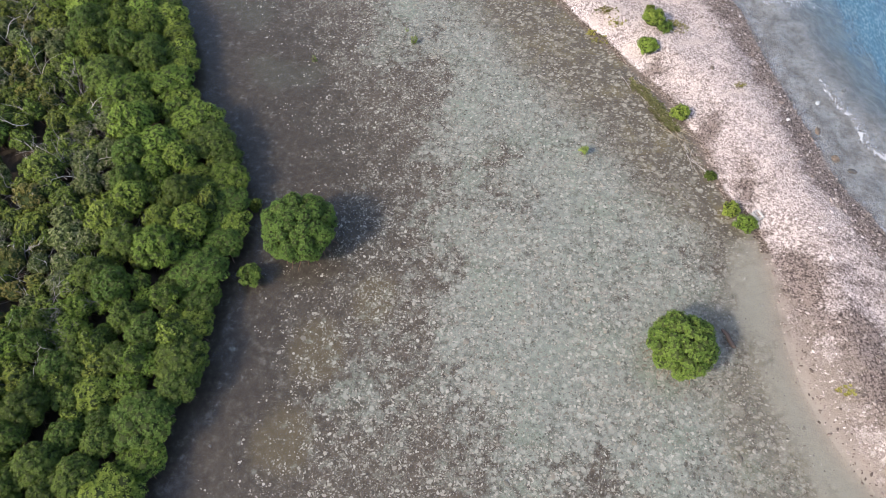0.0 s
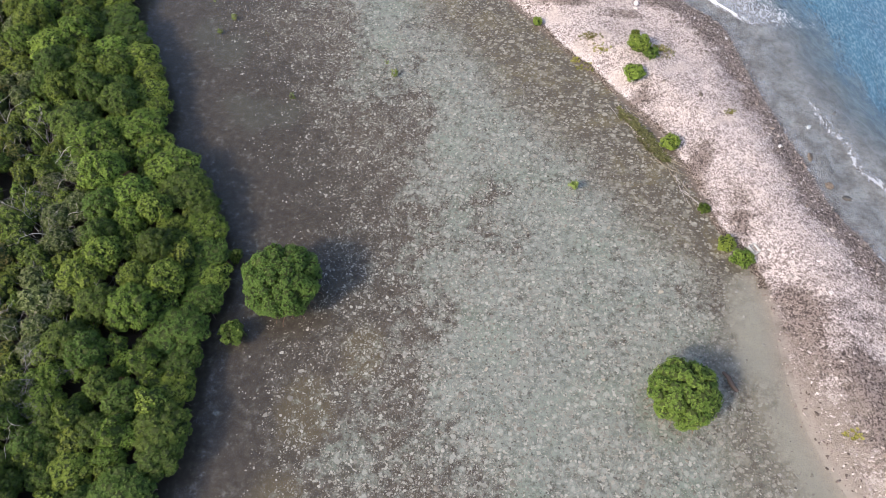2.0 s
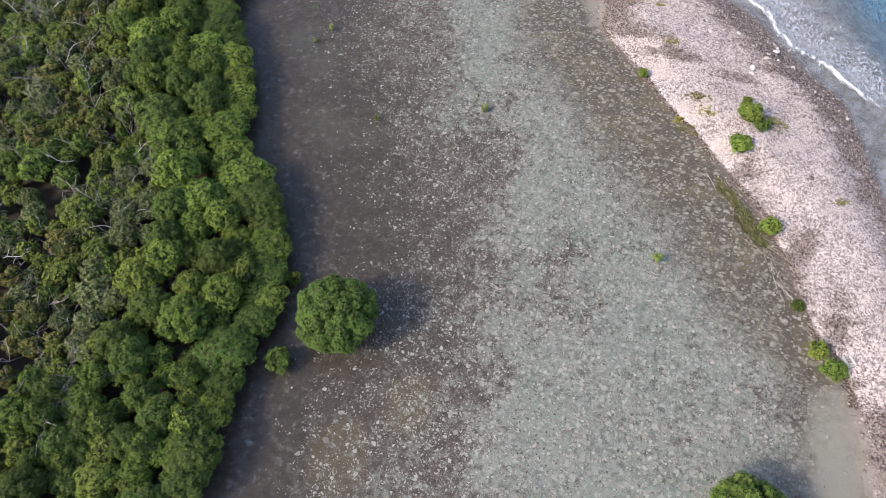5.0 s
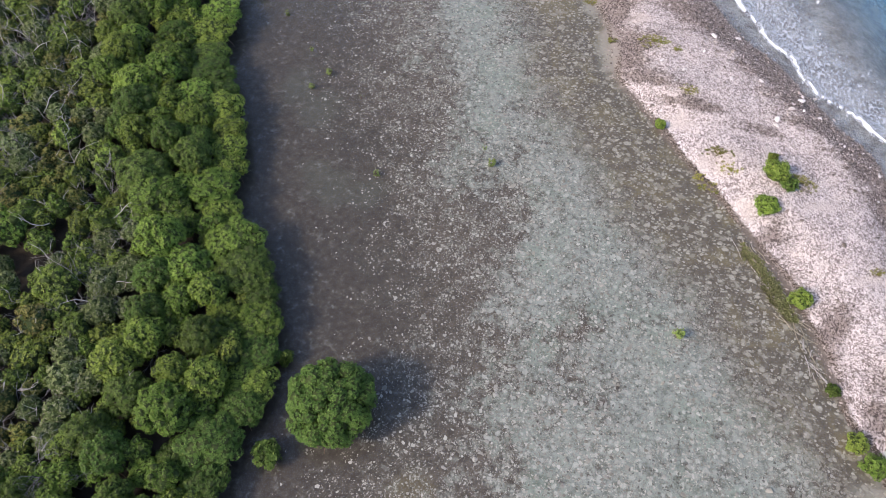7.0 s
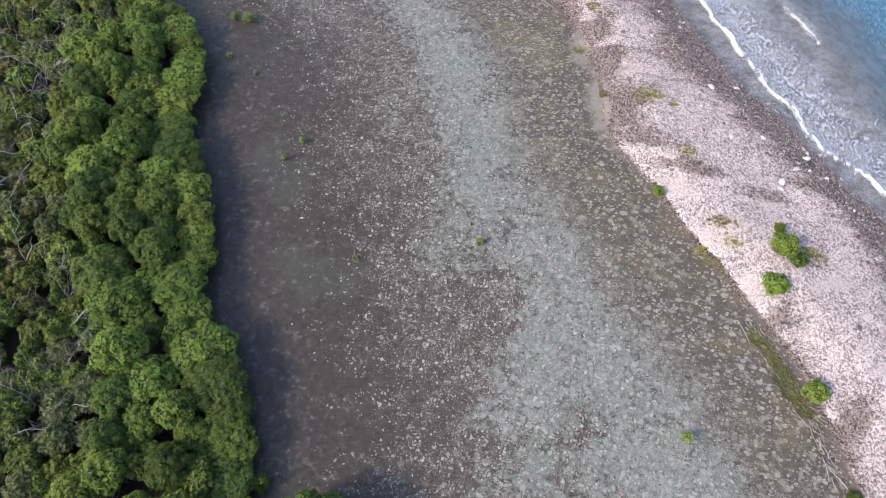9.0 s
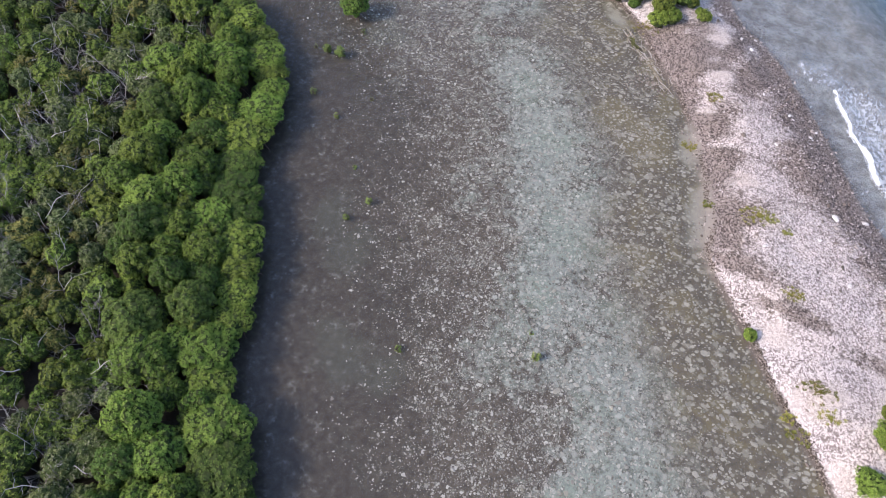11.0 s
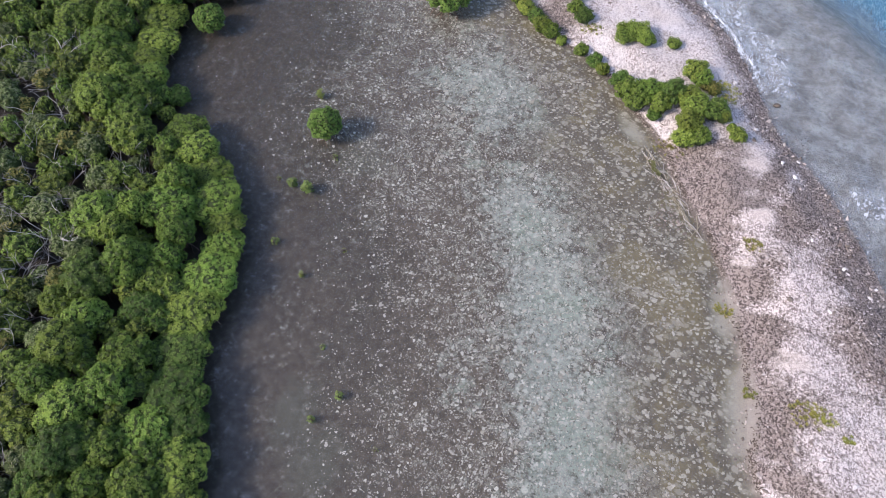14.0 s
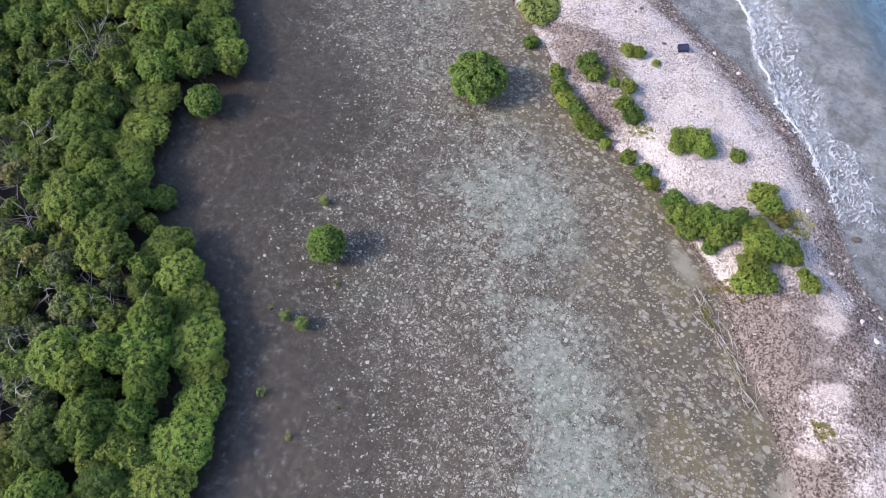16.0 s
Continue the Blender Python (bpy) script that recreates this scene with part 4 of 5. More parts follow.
def make_forest():
    rng = random.Random(5)
    placed = []

    lone = ((-34.8, 62.27, 1.05), (-32.66, 55.49, 0.75), (-7.81, 20.38, 2.15), (-10.26, 17.72, 0.7))

    def free(x, y, r, pack):
        return all((x - a) ** 2 + (y - b) ** 2 > (0.9 * r + c) ** 2 for a, b, c in lone) and all((x - a) ** 2 + (y - b) ** 2 > (pack * (r + c)) ** 2 for a, b, c in placed)
    count = 0
    # first row along the water
    y = -3.0
    while y < 97:
        r = rng.uniform(1.1, 1.7)
        slope = float(line(FOREST, y + 1.5) - line(FOREST, y - 1.5)) / 3
        q = math.sqrt(1 + slope * slope)
        x = float(line(FOREST, y)) - r * 0.98 / q
        yy = y + r * 0.86 * slope / q * 0.6
        if free(x, yy, r, 0.3):
            placed.append((x, yy, r))
            fringe(x, yy, r, rng, 0.66)
        y += r * 1.25 / q
    # the body of the fringe, then the thicket behind
    for tries in range(14000):
        y = rng.uniform(-5, 99)
        depth = rng.uniform(1.5, 26)
        wide = 9.5 if y < 14 else 7.5 if y < 57 else 17
        wide += 3.0 * (float(lump(0, y, 6, 21)) - 0.5)
        x = float(line(FOREST, y)) - depth * 1.12
        dark = float(spots(x, y, ((-31.88, 48.41, 3.2, 2.2, 35), (-43.65, 60.18, 5, 2.5, 40)))) > 0.5
        if depth < wide and not dark:
            r = rng.uniform(0.95, 1.7) * (0.74 if y < 17 else 1.0)
            if free(x, y, r, 0.60):
                placed.append((x, y, r))
                fringe(x, y, r, rng, min(1.3, 0.72 + 0.10 * depth) * (0.86 if y < 17 else 1.0))
        elif count < 860 and depth < wide + 15:
            r = rng.uniform(0.6, 1.3)
            if free(x, y, r, 0.56):
                placed.append((x, y, r))
                roll = float(lump(x, y, 5, 22)) * 0.7 + rng.random() * 0.5
                roll -= 0.14 if y > 48 else 0.0
                k = 3 if roll > (0.62 if depth > 9 else 0.84) else 0 if roll > 0.50 else 1 if roll > 0.30 else 2
                if rng.random() < 0.10:
                    k2 = rng.randrange(4)
                    put("snag%d" % k2, KINDS["snag%d" % k2], x + 0.3, y, rng.uniform(0, 360), rng.uniform(0.95, 1.25))
                put("inner%d" % k, KINDS["inner%d" % k], x, y, rng.uniform(0, 360), r / 1.3, flat=rng.uniform(0.68, 0.95) * (1.3 / r) ** 0.6)
                count += 1
    fill = 0
    for tries in range(16000):  # saplings that close the gaps
        y = rng.uniform(0, 92)
        x = float(line(FOREST, y)) - rng.uniform(1.0, 13)
        if fill < 190 and all((x - a) ** 2 + (y - b) ** 2 > (0.74 * c) ** 2 for a, b, c in placed):
            r = rng.uniform(0.65, 0.95)
            placed.append((x, y, r))
            k = rng.choice((1, 2, 2))
            put("inner%d" % k, KINDS["inner%d" % k], x, y, rng.uniform(0, 360), r / 1.3, flat=rng.uniform(0.95, 1.25))
            fill += 1
    for k in range(40):  # snags that stand up through the leaves
        y = rng.uniform(8, 66)
        depth = rng.uniform(6.5, 17)
        x = float(line(FOREST, y)) - depth
        k2 = rng.randrange(4)
        put("snag%d" % k2, KINDS["snag%d" % k2], x, y, rng.uniform(0, 360), rng.uniform(1.0, 1.4))
    for k in range(190):  # fallen trunks and twig tangles among the crowns
        y = rng.uniform(4, 88)
        depth = rng.uniform(6.0, 19) if y < 57 else rng.uniform(13, 24)
        x = float(line(FOREST, y)) - depth
        if k < 50:
            key = "leaner%d" % rng.randrange(4)
            put(key, KINDS[key], x, y, rng.uniform(0, 360), rng.uniform(0.4, 0.72), float(ground_height(x, y)) + rng.uniform(0.8, 1.3))
        else:
            key = "twigs%d" % rng.randrange(3)
            put(key, KINDS[key], x, y, rng.uniform(0, 360), rng.uniform(0.7, 1.15), float(ground_height(x, y)) + rng.uniform(0.4, 0.9))


def fringe(x, y, r, rng, low=1.0):
    k = rng.choice((0, 3, 0, 3, 0, 3, 1, 4)) if y < 20 else rng.choice((0, 3, 0, 3, 1, 2, 4, 5)) if y < 34 else rng.choice((0, 1, 2, 3, 4, 5)) if y < 44 else rng.choice((1, 2, 4, 5))
    put("fringe%d" % k, KINDS["fringe%d" % k], x, y, rng.uniform(0, 360), r / 1.4, 0.0, flat=rng.uniform(0.62, 0.98) * (1.4 / r) ** 0.6 * low)


make_forest()

# ---- mangroves standing in the lagoon ----
def lone_tree(x, y, radius, tall, seed, label, leaf=LEAF_BRIGHT, density=36, roots=16):
    ob = thing("lone_mangrove", x, y, -0.12, label, "tree")
    lobe = max(radius * 0.17, 0.22)
    part("crown", crown_mesh("crown", seed, radius, tall * 0.50, tall * 0.56, int(40 + 24 * radius), lobe, 0.082, density * 2.0, [leaf, SHADE_CORE], 5, -0.55, 0.86, 0.13, 4), ob)
    part("trunk", stem_mesh("trunk", seed, radius, tall * 0.85, BARK, 7, 0.06), ob)
    rng = random.Random(seed)
    for k in range(roots):
        store = [[], []]
        tube(store, root_path(rng, radius * 0.93, k, roots, tall * 0.26), [0.019, 0.017, 0.017, 0.014], 4)
        part("prop_root", tube_mesh("prop_root", store, ROOT), ob, "reddish arching prop root")
    return ob


lone_tree(-7.88, 20.31, 2.15, 2.85, 101, "large rounded mangrove standing alone in dark shallow water", LEAF_DEEP, 40, 22)
lone_tree(12.11, 15.0, 1.78, 2.55, 102, "rounded bright green mangrove with reddish prop roots in pale shallows", LEAF_LAGOON, 40, 26)
lone_tree(-23.22, 56.86, 1.02, 1.85, 103, "small round mangrove standing alone in brown shallows", LEAF_LAGOON, 42, 14)
lone_tree(-20.69, 70.02, 1.75, 2.5, 104, "rounded mangrove with bare roots beside the rubble bank", LEAF_LAGOON, 38, 20)
lone_tree(-34.37, 62.06, 1.05, 1.7, 105, "small round mangrove just off the forest edge", LEAF_LAGOON, 42, 12)
lone_tree(-32.72, 55.7, 0.75, 1.1, 106, "low mangrove bush close to the forest edge", LEAF_DEEP, 42, 10)


def bush(x, y, radius, tall, seed, name, label, leaf, category="shrub", group="", density=40, low=-0.1, blade=0.13, open_=0.3, core=0.72):
    z = float(ground_height(x, y)) - 0.05
    ob = thing(name, x, y, z, label, category, group)
    n = max(8, int(12 + radius * 24))
    # where core is set, dark blobs behind the leaves paint the bush's inner shade
    part("crown", crown_mesh("crown", seed, radius, tall * 0.62, tall * 0.5, n, max(radius * 0.23, 0.10), min(blade, radius * 0.35), density * (1 if radius > 0.5 else 2), [leaf, SHADE_CORE], 5, low, core, open_), ob)
    part("stems", stem_mesh("stems", seed, radius, tall * 0.8, BARK, 5, 0.025), ob)
    return ob


bush(-10.23, 17.7, 0.72, 1.1, 111, "mangrove_bush", "small dark green mangrove bush in shallow mud", LEAF_DEEP)
bush(-11.02, 22.38, 0.40, 0.8, 112, "mangrove_bush", "tiny mangrove bush beside the large round tree", LEAF_DEEP)

SEEDLINGS = ((-3.4, 37.25, 0.3), (-4.04, 38.5, 0.15), (7.96, 28.18, 0.36), (-15.3, 42.65, 0.27), (-16.03, 41.15, 0.24), (-9.93, 34.95, 0.24), (-22.33, 49.07, 0.26), (-20.1, 47.85, 0.22),
             (-23.33, 52.8, 0.36), (-22.42, 52.8, 0.46), (-22.01, 55.51, 0.2), (-24.99, 59.43, 0.34), (-24.3, 52.9, 0.14), (-17.2, 44.6, 0.16), (-18.7, 50, 0.14), (-12.65, 41, 0.13))
for k, (x, y, r) in enumerate(SEEDLINGS):
    bush(x, y, r * 0.85, r * 1.5 + 0.15, 130 + k, "mangrove_seedling", "small yellow-green mangrove seedling in shallow water" if r < 0.3 else "young mangrove sprout standing in shallow water", LEAF_SPROUT, "seedling", "lagoon seedlings", 18, -0.4, 0.12, 0.75, 0.0)

# ---- shrubs of the rubble bank ----
BANK = ((12.78, 39.2, 0.88, 1.1), (12.34, 37, 0.8, 1), (12.8, 40.6, 0.36, 0.5), (13.55, 38.65, 0.62, 0.6), (14.05, 31.45, 0.7, 0.9), (16.1, 24.15, 0.62, 0.8), (16.8, 23.25, 0.68, 0.8), (6.28, 42.6, 0.42, 0.6), (15.35, 26.7, 0.4, 0.4))
POINT_SHRUBS = ((-8.75, 70.53, 0.95, 0.9), (-7.97, 70.96, 0.95, 0.9), (-7.41, 70.56, 0.7, 0.7), (-5.73, 71.02, 0.55, 0.5), (-15.28, 73.82, 0.85, 1.1), (-14.74, 73.33, 0.7, 0.9), (-16.89, 73.01, 0.55, 0.9),
                (-16.2, 71.98, 0.72, 1.1), (-15.58, 71.25, 0.7, 1.1), (-14.77, 70.77, 0.68, 1), (-14.09, 70.11, 0.72, 1.1), (-13.4, 69.84, 0.68, 1), (-12.55, 69.45, 0.42, 0.6), (-11.12, 68.95, 0.55, 0.8),
                (-10.03, 68.27, 0.6, 0.9), (-9.41, 67.85, 0.5, 0.8), (-12.6, 73.09, 0.6, 0.7), (-13.48, 73.21, 0.35, 0.5), (-12.44, 71.88, 0.62, 0.8), (-11.7, 71.24, 0.72, 0.9), (-13.53, 75.9, 0.5, 0.5),
                (-12.93, 75.99, 0.5, 0.5), (-19.23, 74.77, 0.6, 0.8), (-11.72, 75.78, 0.25, 0.3), (-8.01, 67, 0.75, 1.3), (-7.42, 66.37, 0.9, 1.5), (-6.76, 65.74, 0.85, 1.5), (-6.21, 66.49, 0.95, 1.5),
                (-5.41, 65.8, 0.8, 1.4), (-4.85, 66.69, 0.95, 1.5), (-3.98, 66.62, 0.9, 1.3), (-4.06, 68.89, 0.85, 1.2), (-3.5, 68.46, 0.7, 1), (-3.4, 65.88, 1, 1.5), (-2.41, 65.99, 0.9, 1.3),
                (-1.76, 65.87, 0.55, 0.9), (-3.5, 64.7, 0.95, 1.5), (-3.55, 63.8, 0.85, 1.2), (-2.7, 63.98, 0.7, 1.1), (-5.53, 65.2, 0.5, 0.7), (-0.7, 64.85, 0.6, 0.6), (-1.11, 65.39, 0.3, 0.4))
for k, (x, y, r, h) in enumerate(BANK + POINT_SHRUBS):
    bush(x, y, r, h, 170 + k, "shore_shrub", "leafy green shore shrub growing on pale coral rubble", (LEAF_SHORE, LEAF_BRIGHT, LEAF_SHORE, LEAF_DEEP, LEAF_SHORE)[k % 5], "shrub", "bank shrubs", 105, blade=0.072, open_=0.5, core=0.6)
bush(-19.82, 77.51, 1.45, 0.6, 229, "shore_shrub", "low lime-green shrub mat at the water's edge", LEAF_SPROUT, "shrub", "bank shrubs", 60, blade=0.085)
bush(-3.14, 68.28, 0.7, 0.7, 244, "shore_shrub", "low olive-brown shrub thinning out on bleached rubble", LEAF_OLIVE, "shrub", "bank shrubs", 50, blade=0.085, open_=0.6)
bush(-2.6, 67.87, 0.5, 0.7, 245, "shore_shrub", "low olive-brown shrub thinning out on bleached rubble", LEAF_OLIVE, "shrub", "bank shrubs", 50, blade=0.085, open_=0.6)


def creeper(x, y, radius, seed, leaf):
    """Low runners: loose whorls of leaves spread flat over the ground, with thin stems."""
    rng = np.random.default_rng(seed)
    n = int(60 * radius * radius + 14)
    a, q = rng.uniform(0, 2 * np.pi, n), radius * rng.uniform(0, 1, n) ** 0.7
    px, py = q * np.cos(a) * 1.25, q * np.sin(a) * 0.8 + 0.12 * np.sin(5 * q)
    z0 = float(ground_height(x, y))
    pz = ground_height(x + px, y + py) - z0 + rng.uniform(0.03, 0.12, n)
    lv, lf = rosettes(np.stack([px, py, pz], 1), np.tile([0.0, 0.0, 1.0], (n, 1)), 0.11, 5, rng, 0.3, 4)
    ob = thing("beach_creeper", x, y, z0, "low olive and yellow creeper patch on rubble", "ground plant", "creeper patches")
    part("leaves", build("leaves", lv, [(lf, 0)], [leaf]), ob)
    store = [[], []]
    for k in range(6):
        b = 2 * math.pi * k / 6 + float(rng.uniform(-0.4, 0.4))
        tube(store, [(f * radius * math.cos(b) * 1.1, f * radius * math.sin(b) * 0.75, float(ground_height(x + f * radius * math.cos(b) * 1.1, y + f * radius * math.sin(b) * 0.75)) - z0 + 0.03) for f in (0.0, 0.35, 0.65, 0.95)], [0.012, 0.010, 0.008, 0.005], 4)
    part("runners", tube_mesh("runners", store, BARK), ob)
    return ob


CREEPER = ((9.74, 40.62, 0.75), (9.39, 38.17, 0.55), (8.91, 38.92, 0.4), (5.34, 49.92, 0.85), (5.94, 49.77, 0.45), (7.81, 45.26, 0.5), (-4.08, 63.46, 0.85), (-1.92, 68.56, 0.95),
        (-1.76, 67.76, 0.6), (-13.61, 73.88, 0.7), (-10.91, 70.64, 0.6), (0.89, 54.04, 0.5), (2.72, 49.99, 0.32), (6.98, 49.15, 0.25), (19.91, 13.34, 0.4), (17.92, 33.63, 0.28),
        (1.23, 58.08, 0.6), (10.5, 39.48, 0.5), (14.4, 39.14, 0.8))
for k, (x, y, r) in enumerate(CREEPER):
    creeper(x, y, r, 230 + k, LEAF_DRY if k % 3 else LEAF_OLIVE)

# ---- driftwood and odd things ----
def driftwood(x, y, length, width, turn, seed, count, label, mats):
    ob = thing("driftwood_pile", x, y, 0.0, label, "driftwood", turn=turn)
    rng = random.Random(seed)
    for k in range(count):
        u, v = rng.uniform(-0.5, 0.5) * length, rng.gauss(0, 0.33) * width
        size = rng.uniform(0.25, 1.0) * min(length * 0.35, 1.7)
        yaw = rng.gauss(0, 0.3)
        store, pts, rad = [[], []], [], []
        thick = rng.uniform(0.010, 0.030)
        for j in range(6):
            f = j / 5 - 0.5
            pts.append((u + f * size * math.cos(yaw), v + f * size * math.sin(yaw) + 0.05 * size * math.sin(f * 4 + k) + rng.uniform(-0.02, 0.02), rng.uniform(0.0, 0.07)))
            rad.append(thick * (1 - 0.5 * abs(f) - 0.25 * (f > 0.3)))
        tube(store, pts, rad, 5)
        part("branch", tube_mesh("branch", store, mats[k % len(mats)]), ob)
    return ob


driftwood(12.71, 32.08, 6.2, 0.8, -62, 301, 60, "pile of greenish weathered driftwood branches along the waterline", [DRIFT, DRIFT, DEAD])
driftwood(14.37, 28.54, 3.4, 0.5, -72, 302, 22, "scattered thin driftwood sticks along the waterline", [DRIFT, DEAD])
driftwood(-3.22, 60.5, 5.6, 0.7, -48, 303, 56, "long bundle of grey driftwood branches in the shallows", [DRIFT, DEAD])
driftwood(-5.19, 62.48, 1.6, 0.35, -55, 304, 7, "few weathered sticks in the shallows", [DRIFT])


def weed_mat(x, y, length, width, turn, seed):
    """A ragged low mat of weed: short blades on an uneven strip."""
    rng = np.random.default_rng(seed)
    n = int(length * width * 260)
    a, b = rng.uniform(-1, 1, n), rng.normal(0, 0.38, n)
    px, py = a * length / 2, b * width / 2 * (1.1 - 0.7 * a * a) + 0.08 * np.sin(a * 5 + seed)
    keep = lump(px + seed, py, 0.35, seed) > 0.22
    px, py = px[keep], py[keep]
    lv, lf = rosettes(np.stack([px, py, rng.uniform(0.0, 0.07, len(px))], 1), np.tile([0.0, 0.0, 1.0], (len(px), 1)), 0.10, 4, rng, 0.1)
    ob = tagged(new("weed_mat", build("weed_mat", lv, [(lf, 0)], [LEAF_WEED])), "ragged olive-green weed mat among driftwood", "seaweed", kind="stuff")
    ob.matrix_basis = pose(x, y, 0.02, 0, 0, turn)


weed_mat(11.9, 33.54, 2.6, 0.8, -58, 1)
weed_mat(13.03, 31.7, 3.4, 0.95, -64, 2)
weed_mat(12.58, 31.49, 1.3, 0.4, -62, 3)
weed_mat(-4.55, 61.7, 1.2, 0.3, -52, 4)

store = [[], []]
tube(store, [(-0.55, 0, 0.02), (-0.2, 0.05, 0.05), (0.25, -0.03, 0.04), (0.6, 0.04, 0.0)], [0.09, 0.13, 0.12, 0.07], 7)
ob = tagged(new("sunken_log", tube_mesh("sunken_log", store, BARK)), "short dark log lying in the shallows", "log")
ob.matrix_basis = pose(14.95, 16.15, -0.05, 0, 0, 115)

bm = bmesh.new()
bmesh.ops.create_cube(bm, size=1)
bmesh.ops.scale(bm, vec=(0.62, 0.45, 0.32), verts=bm.verts)
lid = [f for f in bm.faces if f.normal.z > 0.9]
inset = bmesh.ops.inset_region(bm, faces=lid, thickness=0.06)
bmesh.ops.translate(bm, vec=(0, 0, -0.10), verts=lid[0].verts)
bmesh.ops.bevel(bm, geom=bm.edges[:], offset=0.02, segments=2, affect="EDGES")
me = bpy.data.meshes.new("crate")
bm.to_mesh(me)
bm.free()
me.materials.append(CRATE)
ob = tagged(new("crate", me), "dark slate-blue plastic crate washed up on rubble", "crate")
ob.matrix_basis = pose(-10.6, 77.63, float(ground_height(-10.6, 77.63)) + 0.12, 6, -8, 25)

def open_crate(x, y, turn):
    """A small slatted plastic crate, its open side up."""
    ob = thing("slatted_crate", x, y, float(ground_height(x, y)) + 0.01, "small pale grey slatted crate stranded on rubble", "crate", turn=turn)

    def slab(name, cx, cy, cz, sx, sy, sz):
        b = bmesh.new()
        bmesh.ops.create_cube(b, size=1)
        bmesh.ops.scale(b, vec=(sx, sy, sz), verts=b.verts)
        bmesh.ops.bevel(b, geom=b.edges[:], offset=0.004, segments=1, affect="EDGES")
        bmesh.ops.translate(b, vec=(cx, cy, cz), verts=b.verts)
        m = bpy.data.meshes.new(name)
        b.to_mesh(m)
        b.free()
        m.materials.append(PALE_PLASTIC)
        part(name, m, ob)
    for sy in (-0.19, 0.19):
        slab("side", 0, sy, 0.11, 0.56, 0.025, 0.2)
    for sx in (-0.28, 0.28):
        slab("end", sx, 0, 0.11, 0.025, 0.355, 0.2)
    for k in range(4):
        slab("slat", -0.2 + 0.133 * k, 0, 0.02, 0.05, 0.355, 0.02)


open_crate(17.58, 23.9, 118)

# ---- stones ----
def pebble_field(name, x, y, size, long_, flat, material, label, category, rng, sink=0.3):
    """Many jittered stones joined into one mesh."""
    base_v, base_f = ICO_V, ICO_F
    n = len(x)
    v = base_v[None] * (1 + rng.uniform(-0.28, 0.28, (n, len(base_v), 1)))
    stretch = np.stack([size * rng.uniform(1.0, long_, n), size * rng.uniform(0.6, 1.0, n), size * rng.uniform(flat * 0.6, flat, n)], 1)
    v = v * stretch[:, None] / 2
    a, b = rng.uniform(0, 2 * np.pi, n), rng.normal(0, 0.25, n)
    ca, sa, cb, sb = np.cos(a)[:, None], np.sin(a)[:, None], np.cos(b)[:, None], np.sin(b)[:, None]
    vx, vy, vz = v[..., 0] * cb + v[..., 2] * sb, v[..., 1], v[..., 2] * cb - v[..., 0] * sb
    z = ground_height(x, y) + stretch[:, 2] * (0.5 - sink)
    out = np.stack([vx * ca - vy * sa + x[:, None], vx * sa + vy * ca + y[:, None], vz + z[:, None]], -1)
    faces = (base_f[None] + (np.arange(n) * len(base_v))[:, None, None]).reshape(-1, 3)
    return tagged(new(name, build(name, out.reshape(-1, 3), [(faces, 0)], [material])), label, category, kind="stuff")


def scatter(rng, n, x0, x1, y0, y1, density):
    x, y = rng.uniform(x0, x1, n), rng.uniform(y0, y1, n)
    keep = rng.random(n) < density(x, y)
    return x[keep], y[keep]


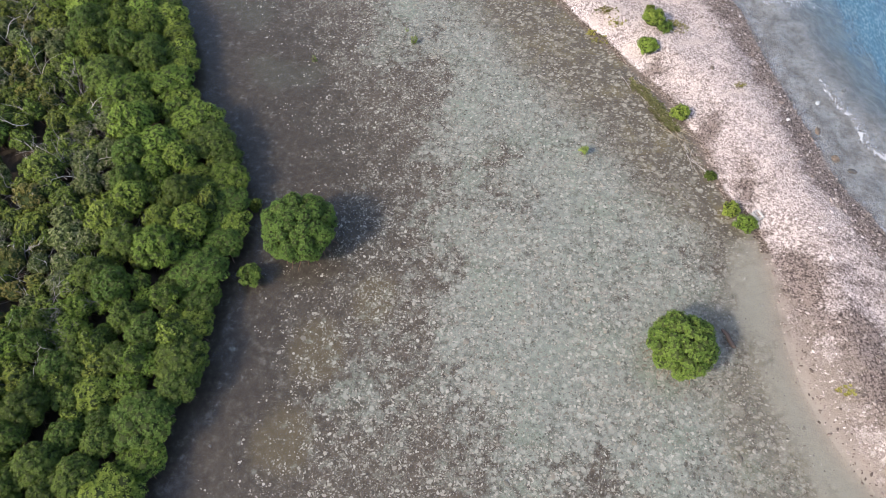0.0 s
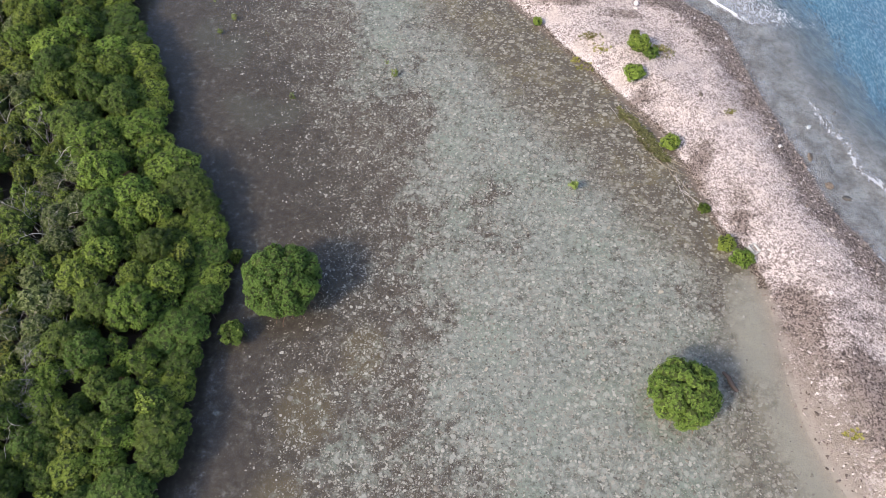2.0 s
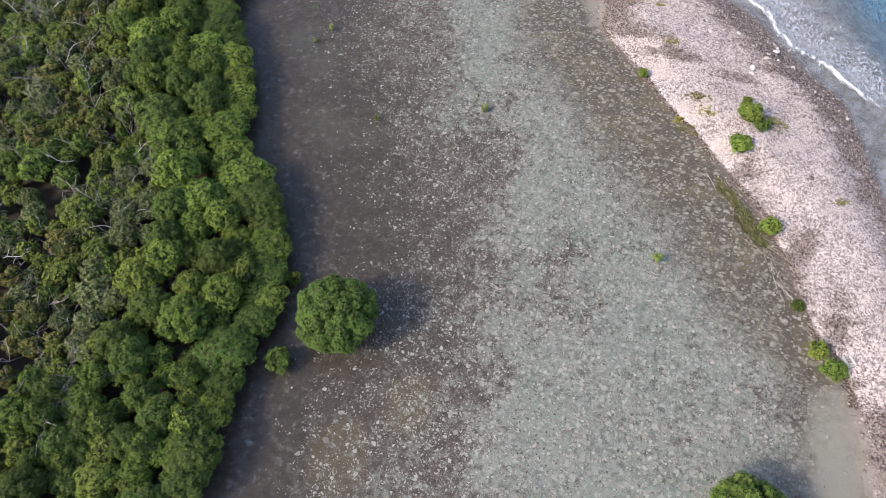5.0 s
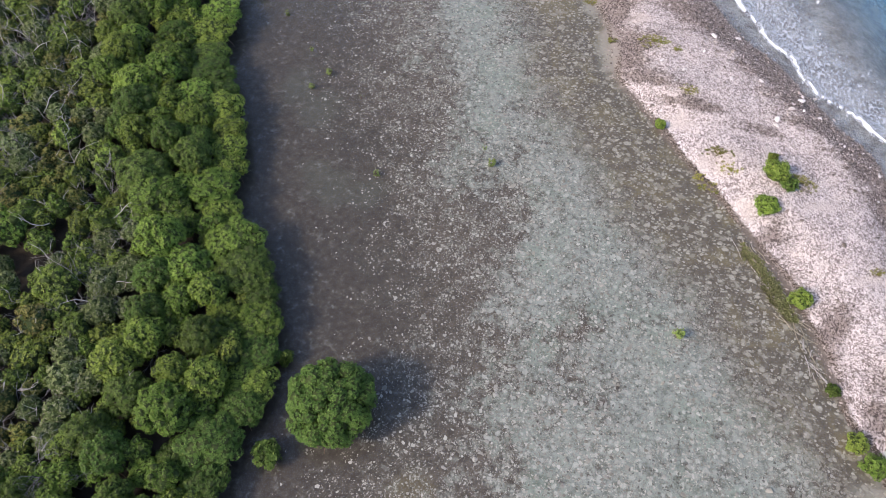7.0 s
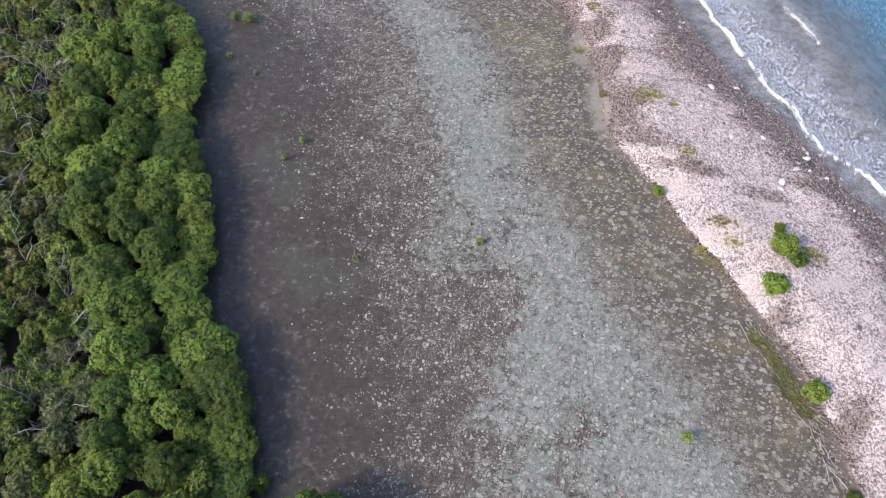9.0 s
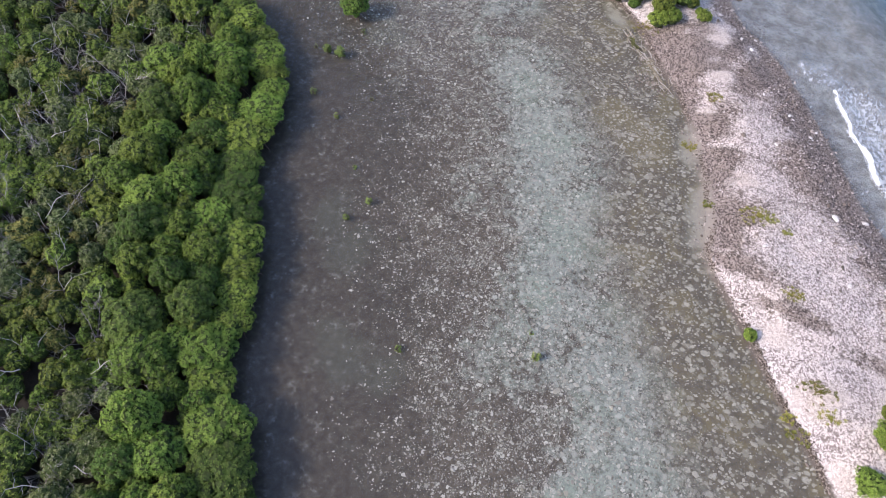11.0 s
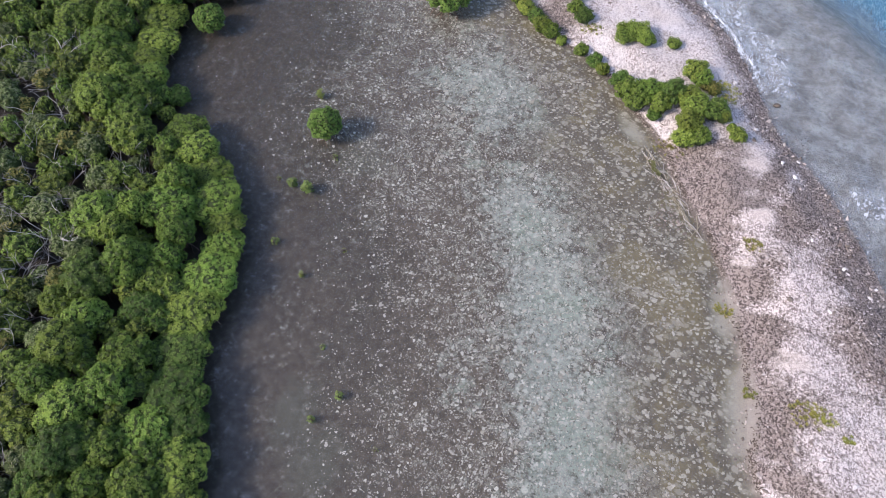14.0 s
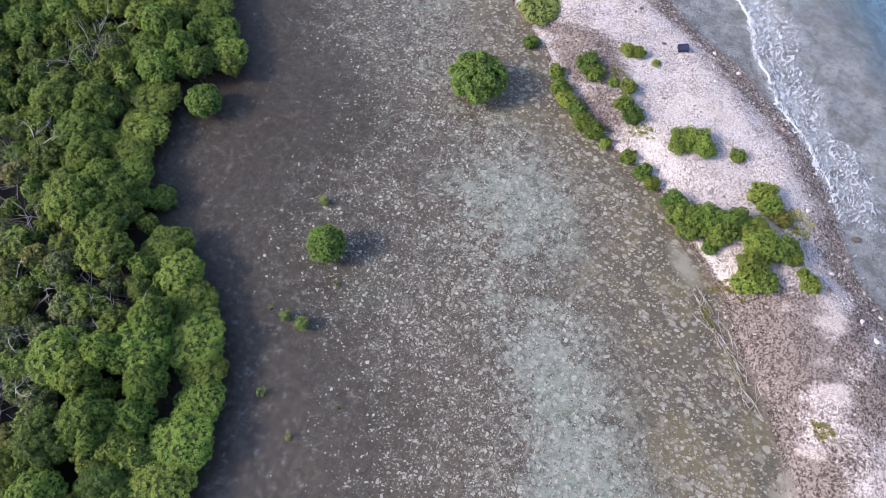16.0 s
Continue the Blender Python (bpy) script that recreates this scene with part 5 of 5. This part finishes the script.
def make_stones():
    rng = np.random.default_rng(77)

    def small(x, y):
        u = lagoon_span(x, y)
        d = smooth(u + 0.08 * smooth(y, 24, 10) - (0.07 + 0.05 * smooth(y, 40, 50)) * smooth(y, 20, 36) * smooth(u, 0.62, 0.40) + 0.25 * (lump(x, y, 2.5, 36) - 0.5), 0.10, 0.42) * smooth(u, 0.985, 0.93)
        chalky = smooth(u, 0.5, 0.6) * smooth(u, 0.8, 0.7)
        return d * np.clip(2.6 * lump(x, y, 1.4, 31) ** 2 * lump(x, y, 5.0, 32) + 0.05, 0, 1) * (1 - 0.5 * chalky)
    x, y = scatter(rng, 90000, -42, 20, 2, 96, small)
    pebble_field("bed_pebbles", x, y, np.clip(rng.lognormal(-2.55, 0.35, len(x)), 0.04, 0.18), 1.6, 0.4, STONE_BED, "small pale stones strewn over the lagoon bed", "stones", rng)
    x, y = scatter(rng, 20000, -42, 20, 2, 96, small)
    pebble_field("bed_stones", x, y, np.clip(rng.lognormal(-1.85, 0.30, len(x)), 0.09, 0.34), 1.5, 0.28, STONE_BED, "pale stones and shell clumps strewn over the lagoon bed", "stones", rng)

    def large(x, y):
        u = lagoon_span(x, y)
        d = smooth(u, 0.36, 0.60) * smooth(u, 0.97, 0.88) * (1 - 0.75 * smooth(u, 0.72, 0.82))
        return d * np.clip(2.2 * lump(x, y, 1.6, 33) - 0.5, 0, 1)
    x, y = scatter(rng, 6500, -36, 20, 2, 96, large)
    pebble_field("bed_clumps", x, y, rng.uniform(0.14, 0.29, len(x)), 1.7, 0.18, CLUMP, "broad pale clumps lying on the lagoon bed", "stones", rng, 0.25)

    def pale(x, y):
        s, e = off(SHORE, x, y), off(SEA, x, y)
        reach = np.interp(y, (10, 20, 38, 44, 56, 64, 80), (2.2, 2.2, 2.6, 4.2, 4.2, 2.0, 2.0))
        d = smooth(s, 0.3, 1.2) * (0.15 + 0.85 * smooth(e / reach, -0.3, -1.0)) * smooth(e, 0.0, -0.5)
        return d * (1 - 0.97 * smooth(spots(x, y, BROWN), 0.33, 0.5)) * (1 - 0.93 * smooth(spots(x, y, SAND), 0.38, 0.55)) * np.clip(0.35 + 1.1 * lump(x, y, 1.5, 34), 0, 1)
    x, y = scatter(rng, 300000, -30, 34, 6, 92, pale)
    pebble_field("coral_rubble", x, y, np.clip(rng.lognormal(-2.75, 0.36, len(x)), 0.04, 0.24), 1.8, 0.7, CORAL, "bleached broken coral rubble on the beach ridge", "rubble", rng, 0.2)

    def dark(x, y):
        s, e = off(SHORE, x, y), off(SEA, x, y)
        reach = np.interp(y, (10, 20, 38, 44, 56, 64, 80), (2.2, 2.2, 2.6, 4.2, 4.2, 2.0, 2.0))
        band = np.maximum(smooth(e / reach, -1.2, -0.5) * smooth(e, 0.9, 0.0), smooth(spots(x, y, BROWN), 0.33, 0.5) * 0.8)
        band = np.maximum(band, 0.05 * smooth(s, 0.3, 1.0) * smooth(e, 0, -1))
        band = np.maximum(band, 0.6 * smooth(s, -0.4, 0.1) * smooth(s, 1.4, 0.5))
        return band * (1 - 0.93 * smooth(spots(x, y, SAND), 0.38, 0.55)) * np.clip(0.3 + 1.1 * lump(x, y, 1.2, 35), 0, 1)
    x, y = scatter(rng, 240000, -30, 36, 6, 92, dark)
    pebble_field("stained_rubble", x, y, np.clip(rng.lognormal(-2.65, 0.42, len(x)), 0.04, 0.30), 1.8, 0.75, CORAL_DARK, "brown stained coral rock along the waterline", "rubble", rng, 0.2)

    # strand line of washed-up debris
    ty = rng.uniform(21.5, 88, 11000)
    tx = line(SHORE, ty) + 0.22 + 0.55 * (lump(0 * ty, ty, 1.1, 41) - 0.5) + rng.normal(0, 0.10, len(ty))
    keep = rng.random(len(ty)) < np.clip(2.2 * lump(tx, ty, 2.2, 42) - 0.35, 0, 1)
    tx, ty = tx[keep], ty[keep]
    pebble_field("strand_debris", tx, ty, rng.uniform(0.04, 0.09, len(tx)), 2.6, 0.55, WRACK, "thin dark strand line of stones and dried weed", "debris", rng, 0.2)


make_stones()


def make_boulders():
    rng = np.random.default_rng(91)
    shapes = {}
    for tone, mat_ in (("white", BOULDER), ("brown", BOULDER_DARK)):
        for k in range(4):
            v = ICO2_V * (1 + rng.uniform(-0.22, 0.22, (len(ICO2_V), 1))) * np.array([1.0, 0.68, 0.55]) * 0.5
            shapes[tone, k] = build("coral_boulder", v, [(ICO2_F, 0)], [mat_])
    spotsx = [(9.51, 51.51, 0.42), (15.12, 46.74, 0.4), (13.32, 44.25, 0.45), (13.24, 43.76, 0.36), (10.51, 47.12, 0.3), (11.3, 52.22, 0.32), (23.16, 33.56, 0.35), (14.28, 45.45, 0.34), (7.49, 47.26, 0.28), (6.06, 47.96, 0.25), (8.76, 49.43, 0.26)]
    for x, y, s in spotsx:
        boulder(shapes["white", len(shapes) % 4], x, y, s, rng, "white coral boulder on the rubble ridge")
    done = 0
    while done < 64:
        y = rng.uniform(9, 90)
        e = -rng.uniform(0.2, 5.5)
        x = float(line(SEA, y)) + e
        if float(off(SHORE, x, y)) < 1.0 or float(spots(x, y, SAND)) > 0.45:
            continue
        white = rng.random() < 0.68
        boulder(shapes["white" if white else "brown", int(rng.integers(4))], x, y, rng.uniform(0.14, 0.32) if white else rng.uniform(0.2, 0.4), rng, "bleached coral boulder on the rubble ridge" if white else "brown pitted reef rock near the waterline")
        done += 1
    for x, y, s in ((23.12, 28.74, 0.6), (22.52, 30.94, 0.5), (23.99, 27.94, 0.5), (25.22, 34.98, 0.35), (1.35, 69.31, 0.5)):
        boulder(shapes["brown", 1], x, y, s, rng, "brown reef rock awash at the sea's edge")


def boulder(me, x, y, s, rng, label):
    ob = tagged(new("coral_boulder", me), label, "rock", "coral boulders")
    ob.matrix_basis = pose(x, y, float(ground_height(x, y)) + 0.14 * s, 0, 0, float(rng.uniform(0, 360))) @ Matrix.Diagonal((s * float(rng.uniform(0.9, 1.3)), s, s * float(rng.uniform(0.8, 1.1)), 1))


make_boulders()
